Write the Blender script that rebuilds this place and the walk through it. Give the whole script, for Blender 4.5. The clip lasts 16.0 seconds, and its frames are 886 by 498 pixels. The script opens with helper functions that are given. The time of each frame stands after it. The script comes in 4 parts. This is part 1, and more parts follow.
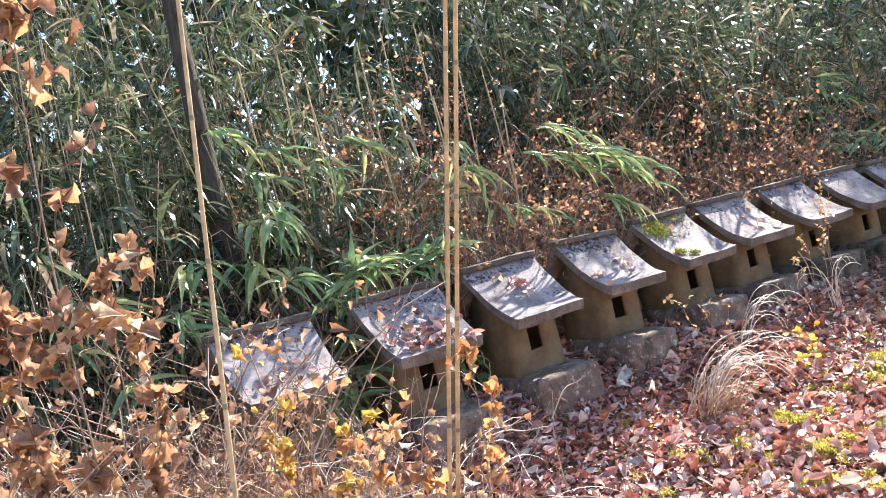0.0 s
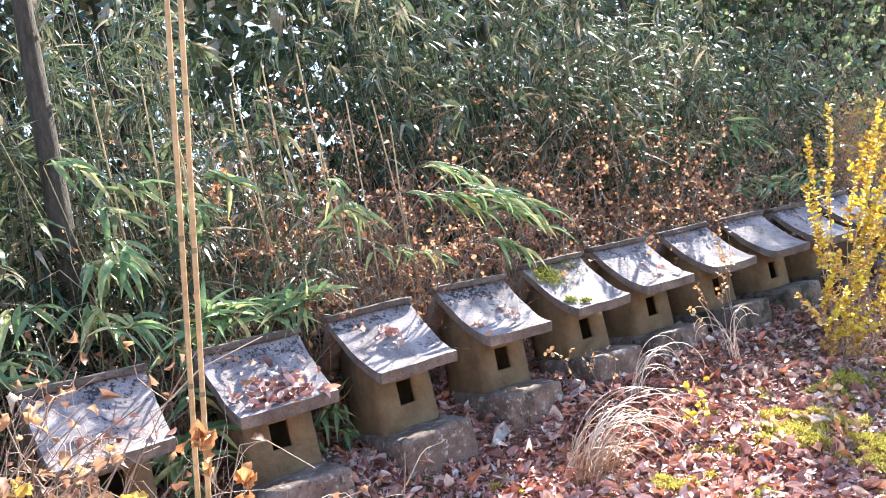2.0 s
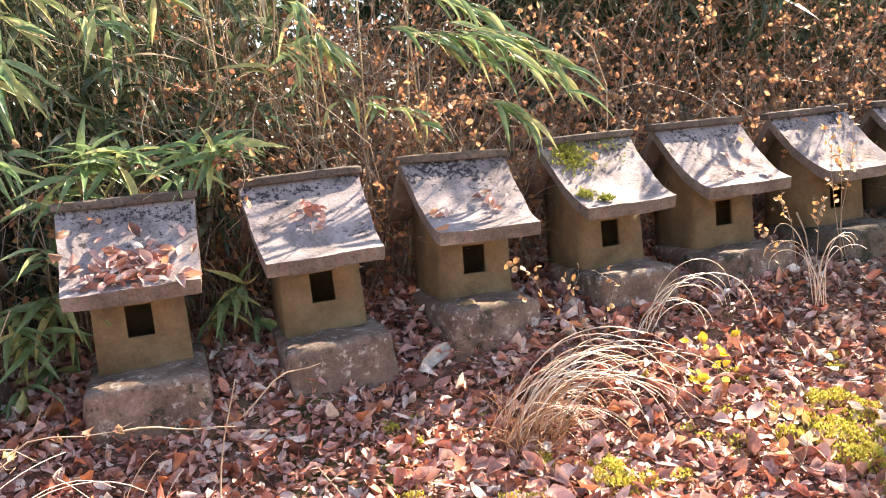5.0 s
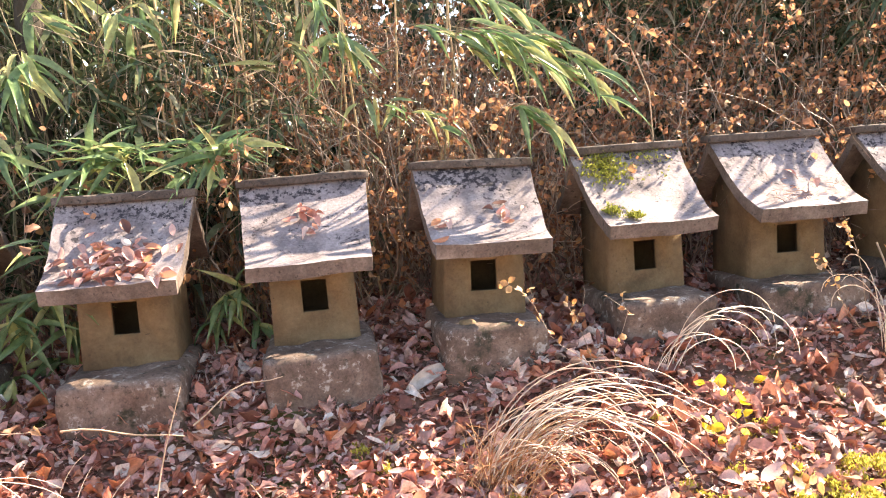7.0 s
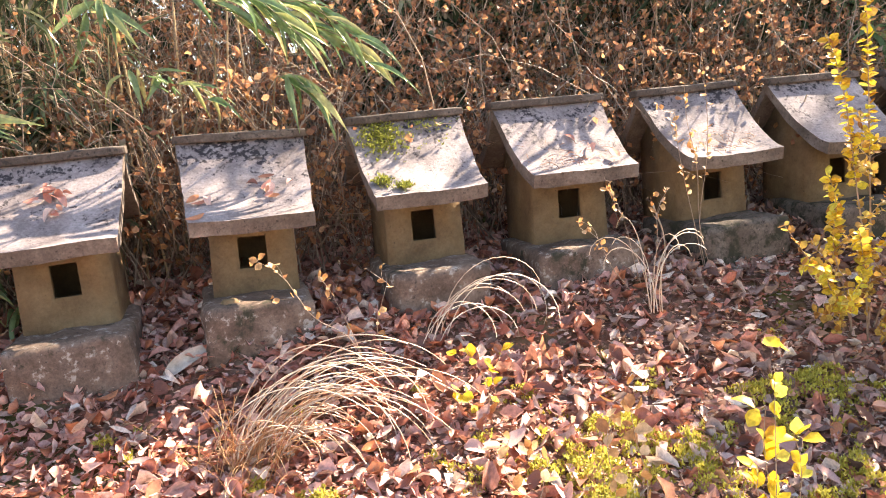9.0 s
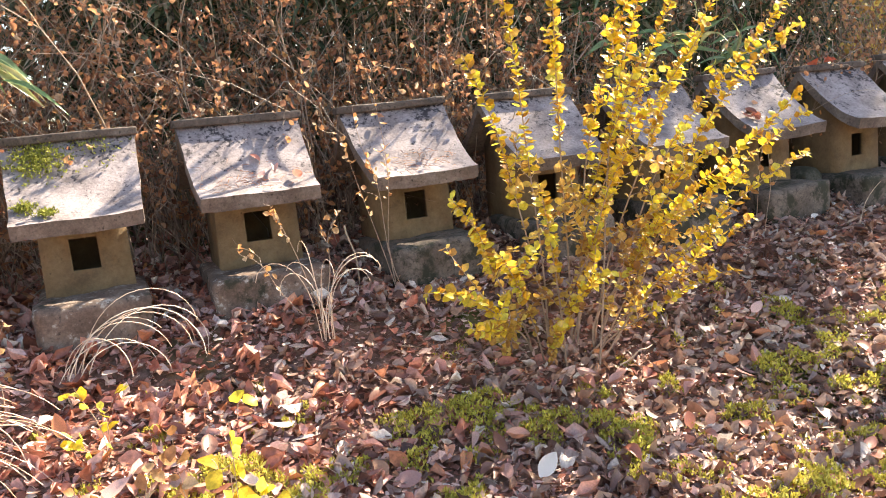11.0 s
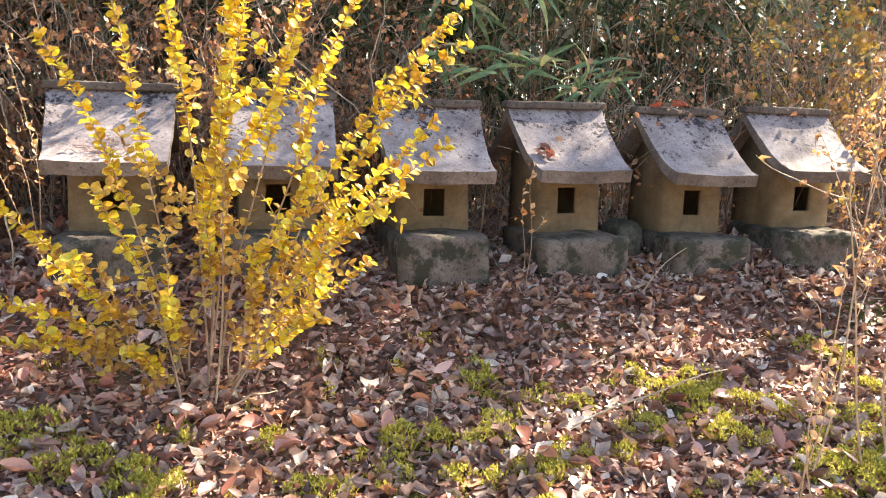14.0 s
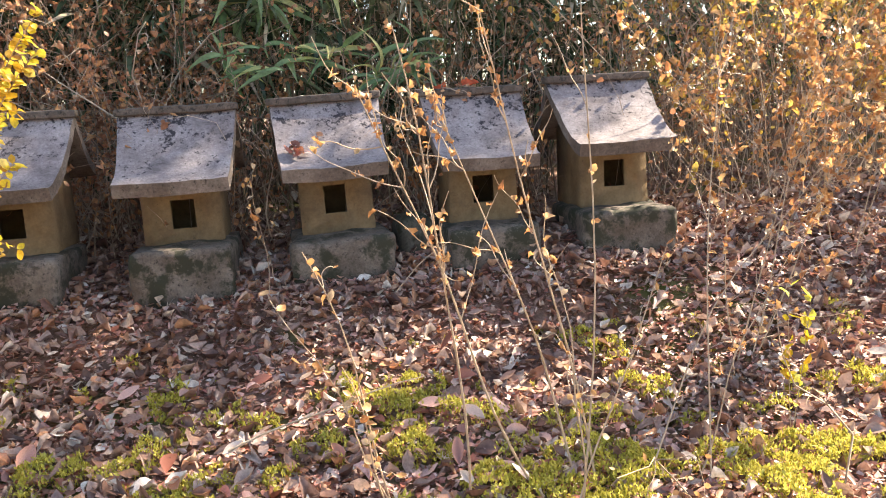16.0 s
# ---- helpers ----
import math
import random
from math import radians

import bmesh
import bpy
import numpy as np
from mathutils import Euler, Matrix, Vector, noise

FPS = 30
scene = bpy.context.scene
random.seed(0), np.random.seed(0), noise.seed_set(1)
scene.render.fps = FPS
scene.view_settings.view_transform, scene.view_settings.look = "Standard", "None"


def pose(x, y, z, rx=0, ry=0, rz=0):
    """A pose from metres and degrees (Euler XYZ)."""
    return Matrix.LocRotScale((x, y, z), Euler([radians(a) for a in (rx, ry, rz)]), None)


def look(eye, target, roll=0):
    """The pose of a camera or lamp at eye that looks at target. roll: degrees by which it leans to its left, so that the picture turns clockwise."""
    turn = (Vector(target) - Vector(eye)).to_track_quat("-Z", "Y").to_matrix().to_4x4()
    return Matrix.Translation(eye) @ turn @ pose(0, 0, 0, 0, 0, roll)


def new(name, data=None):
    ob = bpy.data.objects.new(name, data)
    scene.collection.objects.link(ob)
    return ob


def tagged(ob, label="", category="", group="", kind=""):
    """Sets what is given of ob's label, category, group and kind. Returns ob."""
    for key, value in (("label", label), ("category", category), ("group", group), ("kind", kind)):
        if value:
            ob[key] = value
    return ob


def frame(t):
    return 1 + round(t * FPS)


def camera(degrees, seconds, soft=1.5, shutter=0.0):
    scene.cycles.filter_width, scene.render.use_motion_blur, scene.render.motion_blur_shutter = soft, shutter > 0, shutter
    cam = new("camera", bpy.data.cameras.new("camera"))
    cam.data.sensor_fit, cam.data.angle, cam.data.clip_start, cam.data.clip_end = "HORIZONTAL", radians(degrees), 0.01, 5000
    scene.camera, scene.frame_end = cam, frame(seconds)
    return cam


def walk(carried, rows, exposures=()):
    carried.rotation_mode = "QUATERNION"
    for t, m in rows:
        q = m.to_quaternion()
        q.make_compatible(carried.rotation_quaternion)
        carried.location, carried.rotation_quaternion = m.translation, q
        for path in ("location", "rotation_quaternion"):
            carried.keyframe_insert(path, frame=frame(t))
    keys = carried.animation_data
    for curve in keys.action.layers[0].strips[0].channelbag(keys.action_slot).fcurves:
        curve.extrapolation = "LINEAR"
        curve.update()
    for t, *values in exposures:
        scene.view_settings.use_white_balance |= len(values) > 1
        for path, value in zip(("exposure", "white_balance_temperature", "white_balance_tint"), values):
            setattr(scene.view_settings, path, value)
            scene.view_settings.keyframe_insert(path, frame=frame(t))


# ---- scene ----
cam = camera(57.3, 16.0, soft=1.0)
PATH = [
    (0, (0.138, -0.038, 1.257), (1.14, 1.693, 1.243), -13.4),
    (0.5, (0.143, 0.042, 1.254), (1.072, 1.813, 1.264), -12.7),
    (1, (0.202, 0.063, 1.261), (1.227, 1.781, 1.255), -12.4),
    (1.5, (0.486, 0.029, 1.253), (1.59, 1.697, 1.27), -12.5),
    (2, (0.699, -0.016, 1.219), (1.804, 1.65, 1.26), -12.4),
    (2.5, (0.921, 0.108, 1.212), (1.965, 1.804, 1.029), -9.6),
    (3, (1.195, 0.227, 1.218), (2.104, 1.973, 0.861), -8.8),
    (3.5, (1.598, 0.207, 1.182), (2.314, 2.042, 0.833), -8.6),
    (4, (1.894, 0.207, 1.166), (2.551, 2.069, 0.845), -8.4),
    (4.5, (2.088, 0.331, 1.192), (2.731, 2.202, 0.899), -5.8),
    (4.7, (2.153, 0.369, 1.193), (2.78, 2.246, 0.907), -5.9),
    (6.8, (2.818, 0.463, 1.096), (3.054, 2.436, 0.866), -4.5),
    (7, (2.865, 0.506, 1.129), (3.103, 2.479, 0.901), -4.4),
    (7.5, (2.993, 0.568, 1.139), (3.26, 2.537, 0.91), -4.7),
    (8, (3.169, 0.495, 1.111), (3.422, 2.463, 0.866), -4.4),
    (8.5, (3.285, 0.433, 1.083), (3.539, 2.398, 0.812), -4.4),
    (9, (3.437, 0.484, 1.077), (3.874, 2.41, 0.761), -5.7),
    (9.5, (3.608, 0.563, 1.119), (4.142, 2.458, 0.765), -5.8),
    (10, (3.796, 0.553, 1.105), (4.438, 2.402, 0.696), -7.1),
    (10.2, (3.909, 0.493, 1.087), (4.581, 2.331, 0.678), -6.8),
    (12.3, (5.069, 0.228, 1.033), (5.625, 2.141, 0.852), -1.5),
    (12.5, (5.202, 0.16, 1.021), (5.748, 2.074, 0.821), -0.4),
    (13, (5.47, 0.141, 0.975), (6.026, 2.043, 0.705), -0.3),
    (13.5, (5.732, 0.259, 1.008), (6.233, 2.176, 0.732), 3.1),
    (14, (6.006, 0.264, 0.987), (6.488, 2.181, 0.682), 1.7),
    (14.5, (6.323, 0.193, 0.965), (6.736, 2.129, 0.679), -0.1),
    (15, (6.672, 0.207, 0.942), (7.068, 2.144, 0.637), -3.3),
    (15.5, (7.052, 0.287, 0.997), (7.467, 2.218, 0.686), -3.4),
    (16, (7.485, 0.214, 0.981), (7.752, 2.169, 0.655), -3.9),
]
walk(cam, [(t, look(eye, target, roll)) for t, eye, target, roll in PATH],
     [(0.0, 1.95, 6200, 9), (1.0, 2.15, 6000, 8), (2.0, 2.25, 6000, 8), (2.5, 1.9, 6500, 9), (3.0, 1.58, 7000, 10), (3.5, 1.65, 7300, 11), (4.5, 2.0, 7500, 13), (7.0, 2.35, 7800, 14), (9.0, 2.25, 7800, 13), (10.0, 2.08, 7800, 12), (12.5, 2.1, 7000, 7), (13.5, 2.22, 7400, 8), (14.5, 2.22, 7500, 9), (16.0, 2.05, 7400, 9)])

# ---- world, sun, exposure ----
SUN_EL, SUN_AZ = 41.0, 66.0
sky_world = bpy.data.worlds.new("sky_world")
scene.world = sky_world
sky_world.use_nodes = True
_wn = sky_world.node_tree.nodes
_sky = _wn.new("ShaderNodeTexSky")
_sky.sky_type, _sky.sun_disc = "NISHITA", False
_sky.sun_elevation, _sky.sun_rotation = radians(SUN_EL), radians(SUN_AZ)
_wn["Background"].inputs["Strength"].default_value = 0.10
sky_world.node_tree.links.new(_sky.outputs[0], _wn["Background"].inputs["Color"])
sun_data = bpy.data.lights.new("sun", "SUN")
sun_data.energy, sun_data.angle, sun_data.color = 5.0, radians(0.53), (1.0, 0.90, 0.76)
sun_lamp = new("sun", sun_data)
_to_sun = Vector((math.sin(radians(SUN_AZ)) * math.cos(radians(SUN_EL)), math.cos(radians(SUN_AZ)) * math.cos(radians(SUN_EL)), math.sin(radians(SUN_EL))))
sun_lamp.matrix_world = look(_to_sun * 40, (0, 0, 0))
scene.view_settings.exposure = 0.0

# ---- materials ----
def nodes_of(name):
    m = bpy.data.materials.new(name)
    m.use_nodes = True
    n = m.node_tree.nodes
    return m, n, m.node_tree.links, n["Principled BSDF"]


def ramp_node(n, stops):
    r = n.new("ShaderNodeValToRGB")
    e = r.color_ramp.elements
    while len(e) < len(stops):
        e.new(0.5)
    for i, (p, c) in enumerate(stops):
        e[i].position, e[i].color = p, (*c, 1)
    return r


def noise_node(n, l, vec, scale, detail=6, rough=0.6):
    t = n.new("ShaderNodeTexNoise")
    t.inputs["Scale"].default_value, t.inputs["Detail"].default_value, t.inputs["Roughness"].default_value = scale, detail, rough
    if vec is not None:
        l.new(vec, t.inputs["Vector"])
    return t


def mix_node(n, l, fac, a, b, mode="MIX"):
    x = n.new("ShaderNodeMix")
    x.data_type, x.blend_type = "RGBA", mode
    for sock, v in ((x.inputs[0], fac), (x.inputs[6], a), (x.inputs[7], b)):
        if isinstance(v, (int, float)):
            sock.default_value = v
        elif isinstance(v, tuple):
            sock.default_value = (*v, 1)
        else:
            l.new(v, sock)
    return x.outputs[2]


def bump_node(n, l, height, strength, distance):
    b = n.new("ShaderNodeBump")
    b.inputs["Strength"].default_value, b.inputs["Distance"].default_value = strength, distance
    l.new(height, b.inputs["Height"])
    return b.outputs[0]


def own_coords(n, l):
    """Object coordinates, shifted for each object."""
    tc, oi, mul, add = n.new("ShaderNodeTexCoord"), n.new("ShaderNodeObjectInfo"), n.new("ShaderNodeMath"), n.new("ShaderNodeVectorMath")
    mul.operation, mul.inputs[1].default_value = "MULTIPLY", 37.0
    l.new(oi.outputs["Random"], mul.inputs[0])
    l.new(tc.outputs["Object"], add.inputs[0])
    l.new(mul.outputs[0], add.inputs[1])
    return add.outputs[0], tc.outputs["Object"]


def stone_material(name, dark, mid, light, spot, spot_cut, lichen=None, spots_high=False, moss=0.0, grain_low=0.62):
    m, n, l, b = nodes_of(name)
    vec, plain = own_coords(n, l)
    big = noise_node(n, l, vec, 6.0, 7, 0.72)
    fine = noise_node(n, l, vec, 90.0, 5, 0.7)
    col = ramp_node(n, [(0.3, dark), (0.5, mid), (0.72, light)])
    l.new(big.outputs[0], col.inputs[0])
    grain = ramp_node(n, [(0.3, (grain_low, grain_low, grain_low)), (0.7, (1.15, 1.15, 1.15))])
    l.new(fine.outputs[0], grain.inputs[0])
    c = mix_node(n, l, 1.0, col.outputs[0], grain.outputs[0], "MULTIPLY")
    sp = noise_node(n, l, vec, 50.0, 5, 0.7)
    amount = sp.outputs[0]
    if spots_high:
        sep, mr = n.new("ShaderNodeSeparateXYZ"), n.new("ShaderNodeMapRange")
        l.new(plain, sep.inputs[0])
        mr.inputs[1].default_value, mr.inputs[2].default_value, mr.inputs[3].default_value, mr.inputs[4].default_value = 0.6, 0.9, -0.07, 0.06
        l.new(sep.outputs[2], mr.inputs[0])
        ad = n.new("ShaderNodeMath")
        l.new(sp.outputs[0], ad.inputs[0])
        l.new(mr.outputs[0], ad.inputs[1])
        bigger = noise_node(n, l, vec, 8.0, 2)
        ad2, sc = n.new("ShaderNodeMath"), n.new("ShaderNodeMath")
        sc.operation, sc.inputs[1].default_value = "MULTIPLY_ADD", 0.5
        sc.inputs[2].default_value = -0.245
        l.new(bigger.outputs[0], sc.inputs[0])
        l.new(ad.outputs[0], ad2.inputs[0])
        l.new(sc.outputs[0], ad2.inputs[1])
        amount = ad2.outputs[0]
    cut = ramp_node(n, [(spot_cut, (0, 0, 0)), (spot_cut + 0.09, (1, 1, 1))])
    l.new(amount, cut.inputs[0])
    c = mix_node(n, l, cut.outputs[0], c, spot)
    if lichen:
        li = noise_node(n, l, vec, 24.0, 4, 0.7)
        lc = ramp_node(n, [(0.58, (0, 0, 0)), (0.66, (1, 1, 1))])
        l.new(li.outputs[0], lc.inputs[0])
        c = mix_node(n, l, lc.outputs[0], c, lichen)
    if moss:
        mo = noise_node(n, l, vec, 9.0, 5, 0.7)
        mc = ramp_node(n, [(0.62 - moss, (0, 0, 0)), (0.72 - moss, (1, 1, 1))])
        l.new(mo.outputs[0], mc.inputs[0])
        c = mix_node(n, l, mc.outputs[0], c, (0.034, 0.034, 0.02))
    l.new(c, b.inputs["Base Color"])
    b.inputs["Roughness"].default_value = 0.86
    l.new(bump_node(n, l, fine.outputs[0], 0.5, 0.004), b.inputs["Normal"])
    return m


def leaf_material(name, stops, shine=0.5, through_light=0.35, single=False, scale=60.0):
    """Each leaf takes its own colour from the ramp; light comes through the blade."""
    m, n, l, b = nodes_of(name)
    geo, tc = n.new("ShaderNodeNewGeometry"), n.new("ShaderNodeTexCoord")
    col = ramp_node(n, stops)
    l.new(n.new("ShaderNodeObjectInfo").outputs["Random"] if single else geo.outputs["Random Per Island"], col.inputs[0])
    blot = noise_node(n, l, tc.outputs["Object"], scale, 4, 0.7)
    br = ramp_node(n, [(0.3, (0.6, 0.57, 0.55)), (0.65, (1.12, 1.12, 1.1))])
    l.new(blot.outputs[0], br.inputs[0])
    c = mix_node(n, l, 1.0, col.outputs[0], br.outputs[0], "MULTIPLY")
    l.new(c, b.inputs["Base Color"])
    b.inputs["Roughness"].default_value = shine
    tr, mx = n.new("ShaderNodeBsdfTranslucent"), n.new("ShaderNodeMixShader")
    l.new(c, tr.inputs[0])
    mx.inputs[0].default_value = through_light
    l.new(b.outputs[0], mx.inputs[1])
    l.new(tr.outputs[0], mx.inputs[2])
    l.new(mx.outputs[0], n["Material Output"].inputs[0])
    return m


def stem_material(name, stops, rough=0.6, scale=30.0):
    m, n, l, b = nodes_of(name)
    geo, tc = n.new("ShaderNodeNewGeometry"), n.new("ShaderNodeTexCoord")
    col = ramp_node(n, stops)
    l.new(geo.outputs["Random Per Island"], col.inputs[0])
    no = noise_node(n, l, tc.outputs["Object"], scale, 4)
    br = ramp_node(n, [(0.3, (0.6, 0.6, 0.58)), (0.7, (1.2, 1.2, 1.2))])
    l.new(no.outputs[0], br.inputs[0])
    l.new(mix_node(n, l, 1.0, col.outputs[0], br.outputs[0], "MULTIPLY"), b.inputs["Base Color"])
    b.inputs["Roughness"].default_value = rough
    return m


def ground_material():
    m, n, l, b = nodes_of("leaf_mould_soil")
    tc = n.new("ShaderNodeTexCoord")
    v = tc.outputs["Object"]
    a, f = noise_node(n, l, v, 1.3, 6), noise_node(n, l, v, 28.0, 8, 0.75)
    litter = ramp_node(n, [(0.25, (0.09, 0.055, 0.045)), (0.45, (0.20, 0.115, 0.085)), (0.58, (0.32, 0.19, 0.15)), (0.72, (0.46, 0.31, 0.25))])
    l.new(f.outputs[0], litter.inputs[0])
    mossy = ramp_node(n, [(0.52, (0, 0, 0)), (0.64, (1, 1, 1))])
    l.new(a.outputs[0], mossy.inputs[0])
    c = mix_node(n, l, mossy.outputs[0], litter.outputs[0], (0.12, 0.13, 0.03))
    l.new(c, b.inputs["Base Color"])
    b.inputs["Roughness"].default_value = 0.95
    l.new(bump_node(n, l, f.outputs[0], 0.9, 0.02), b.inputs["Normal"])
    return m


def bark_material():
    m, n, l, b = nodes_of("dark_bark")
    tc, mp = n.new("ShaderNodeTexCoord"), n.new("ShaderNodeMapping")
    mp.inputs["Scale"].default_value = (30, 30, 6)
    l.new(tc.outputs["Object"], mp.inputs[0])
    f = noise_node(n, l, mp.outputs[0], 1.5, 6, 0.7)
    r = ramp_node(n, [(0.3, (0.025, 0.02, 0.016)), (0.6, (0.08, 0.065, 0.05)), (0.8, (0.16, 0.14, 0.11))])
    l.new(f.outputs[0], r.inputs[0])
    l.new(r.outputs[0], b.inputs["Base Color"])
    b.inputs["Roughness"].default_value = 0.9
    l.new(bump_node(n, l, f.outputs[0], 1.0, 0.02), b.inputs["Normal"])
    return m


MAT_ROOF = stone_material("lichened_roof_stone", (0.12, 0.098, 0.104), (0.29, 0.25, 0.262), (0.45, 0.40, 0.415), (0.03, 0.026, 0.034), 0.56, spots_high=True)
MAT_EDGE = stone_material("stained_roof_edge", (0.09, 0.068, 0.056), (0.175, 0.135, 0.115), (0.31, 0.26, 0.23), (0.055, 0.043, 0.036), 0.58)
MAT_RIDGE = stone_material("weathered_ridge_stone", (0.055, 0.042, 0.036), (0.12, 0.092, 0.078), (0.25, 0.205, 0.18), (0.035, 0.03, 0.028), 0.54)
MAT_BODY = stone_material("ochre_brown_stone", (0.115, 0.072, 0.038), (0.185, 0.122, 0.064), (0.26, 0.18, 0.10), (0.10, 0.068, 0.038), 0.62, grain_low=0.85)
MAT_BASE = stone_material("mottled_plinth_stone", (0.07, 0.046, 0.034), (0.19, 0.132, 0.105), (0.34, 0.27, 0.23), (0.065, 0.048, 0.04), 0.58, lichen=(0.40, 0.37, 0.34), moss=0.06)
MAT_BASE_MOSSY = stone_material("moss_stained_plinth_stone", (0.075, 0.058, 0.045), (0.15, 0.118, 0.098), (0.26, 0.22, 0.19), (0.045, 0.036, 0.03), 0.56, moss=0.14)
MAT_DARK_STONE = stone_material("mossy_dark_stone", (0.07, 0.065, 0.05), (0.11, 0.10, 0.08), (0.17, 0.15, 0.13), (0.04, 0.04, 0.03), 0.58, moss=0.15)
MAT_GROUND, MAT_BARK = ground_material(), bark_material()
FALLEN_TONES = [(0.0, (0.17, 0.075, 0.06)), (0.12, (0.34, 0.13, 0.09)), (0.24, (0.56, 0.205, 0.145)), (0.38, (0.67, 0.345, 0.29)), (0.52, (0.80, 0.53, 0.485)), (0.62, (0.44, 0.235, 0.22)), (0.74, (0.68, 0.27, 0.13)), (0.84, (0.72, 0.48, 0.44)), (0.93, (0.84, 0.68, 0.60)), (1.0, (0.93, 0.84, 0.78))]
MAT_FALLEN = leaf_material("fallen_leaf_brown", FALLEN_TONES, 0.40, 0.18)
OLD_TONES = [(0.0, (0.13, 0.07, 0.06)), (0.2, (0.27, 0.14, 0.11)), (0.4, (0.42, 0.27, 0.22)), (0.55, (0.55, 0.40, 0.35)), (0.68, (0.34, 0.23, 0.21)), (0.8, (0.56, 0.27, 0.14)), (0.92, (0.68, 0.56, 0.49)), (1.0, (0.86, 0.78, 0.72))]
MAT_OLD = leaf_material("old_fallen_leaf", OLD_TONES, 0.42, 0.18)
MAT_ONE_LEAF = leaf_material("single_fallen_leaf", FALLEN_TONES, 0.40, 0.18, True)
MAT_BAMBOO = leaf_material("bamboo_leaf_green", [(0.0, (0.05, 0.085, 0.05)), (0.35, (0.09, 0.135, 0.08)), (0.6, (0.15, 0.195, 0.115)), (0.78, (0.20, 0.235, 0.135)), (0.88, (0.36, 0.32, 0.22)), (1.0, (0.58, 0.50, 0.39))], 0.22, 0.30, scale=25)
MAT_SPRAY = leaf_material("bamboo_spray_green", [(0.0, (0.13, 0.24, 0.10)), (0.4, (0.22, 0.34, 0.16)), (0.8, (0.33, 0.44, 0.22)), (0.93, (0.54, 0.58, 0.24)), (1.0, (0.68, 0.62, 0.32))], 0.22, 0.38, scale=25)
MAT_RUSSET = leaf_material("russet_dry_leaf", [(0.0, (0.22, 0.10, 0.065)), (0.3, (0.46, 0.22, 0.13)), (0.65, (0.64, 0.34, 0.20)), (0.88, (0.72, 0.40, 0.18)), (1.0, (0.78, 0.60, 0.46))], 0.45, 0.5)
MAT_ORANGE = leaf_material("orange_autumn_leaf", [(0.0, (0.46, 0.20, 0.09)), (0.4, (0.62, 0.33, 0.14)), (0.75, (0.72, 0.44, 0.20)), (1.0, (0.76, 0.60, 0.42))], 0.5, 0.42)
MAT_YELLOW = leaf_material("yellow_autumn_leaf", [(0.0, (0.50, 0.27, 0.04)), (0.18, (0.80, 0.50, 0.05)), (0.4, (0.88, 0.68, 0.06)), (0.75, (0.90, 0.79, 0.10)), (1.0, (0.72, 0.74, 0.15))], 0.42, 0.5)
MAT_AMBER = leaf_material("amber_leaf", [(0.0, (0.36, 0.17, 0.06)), (0.3, (0.60, 0.36, 0.10)), (0.7, (0.78, 0.56, 0.12)), (1.0, (0.84, 0.70, 0.22))], 0.5, 0.45)
MAT_WITHERED = leaf_material("withered_vine_leaf", [(0.0, (0.22, 0.11, 0.07)), (0.35, (0.42, 0.24, 0.16)), (0.7, (0.60, 0.37, 0.22)), (0.9, (0.68, 0.42, 0.20)), (1.0, (0.78, 0.66, 0.56))], 0.5, 0.4)
MAT_MOSS = leaf_material("yellow_green_moss", [(0.0, (0.38, 0.35, 0.06)), (0.5, (0.60, 0.55, 0.11)), (1.0, (0.78, 0.70, 0.20))], 0.8, 0.4)
MAT_ROOF_MOSS = leaf_material("green_roof_moss", [(0.0, (0.14, 0.16, 0.035)), (0.5, (0.27, 0.30, 0.06)), (1.0, (0.42, 0.42, 0.10))], 0.8, 0.35)
MAT_STRAW = stem_material("dry_straw", [(0.0, (0.48, 0.26, 0.15)), (0.4, (0.68, 0.48, 0.35)), (1.0, (0.86, 0.75, 0.64))], 0.38)
MAT_CULM = stem_material("dry_bamboo_culm", [(0.0, (0.11, 0.085, 0.055)), (0.5, (0.26, 0.20, 0.13)), (0.75, (0.22, 0.22, 0.12)), (1.0, (0.58, 0.46, 0.32))], 0.45)
MAT_CANE = stem_material("tan_cane", [(0.0, (0.50, 0.34, 0.18)), (1.0, (0.62, 0.45, 0.26))], 0.45)
MAT_TWIG = stem_material("grey_brown_twig", [(0.0, (0.18, 0.12, 0.09)), (0.5, (0.40, 0.29, 0.22)), (1.0, (0.60, 0.49, 0.40))], 0.6)
MAT_VINE = stem_material("dry_vine", [(0.0, (0.16, 0.10, 0.075)), (0.5, (0.33, 0.22, 0.165)), (1.0, (0.55, 0.43, 0.35))], 0.6)
MAT_RUSTY = stem_material("rusty_dry_straw", [(0.0, (0.36, 0.15, 0.06)), (0.5, (0.56, 0.28, 0.13)), (1.0, (0.72, 0.50, 0.30))], 0.5)
MAT_PALE = stem_material("pale_bare_twig", [(0.0, (0.42, 0.30, 0.20)), (1.0, (0.58, 0.45, 0.34))], 0.6)

# ---- building helpers ----
RNG = np.random.default_rng(7)


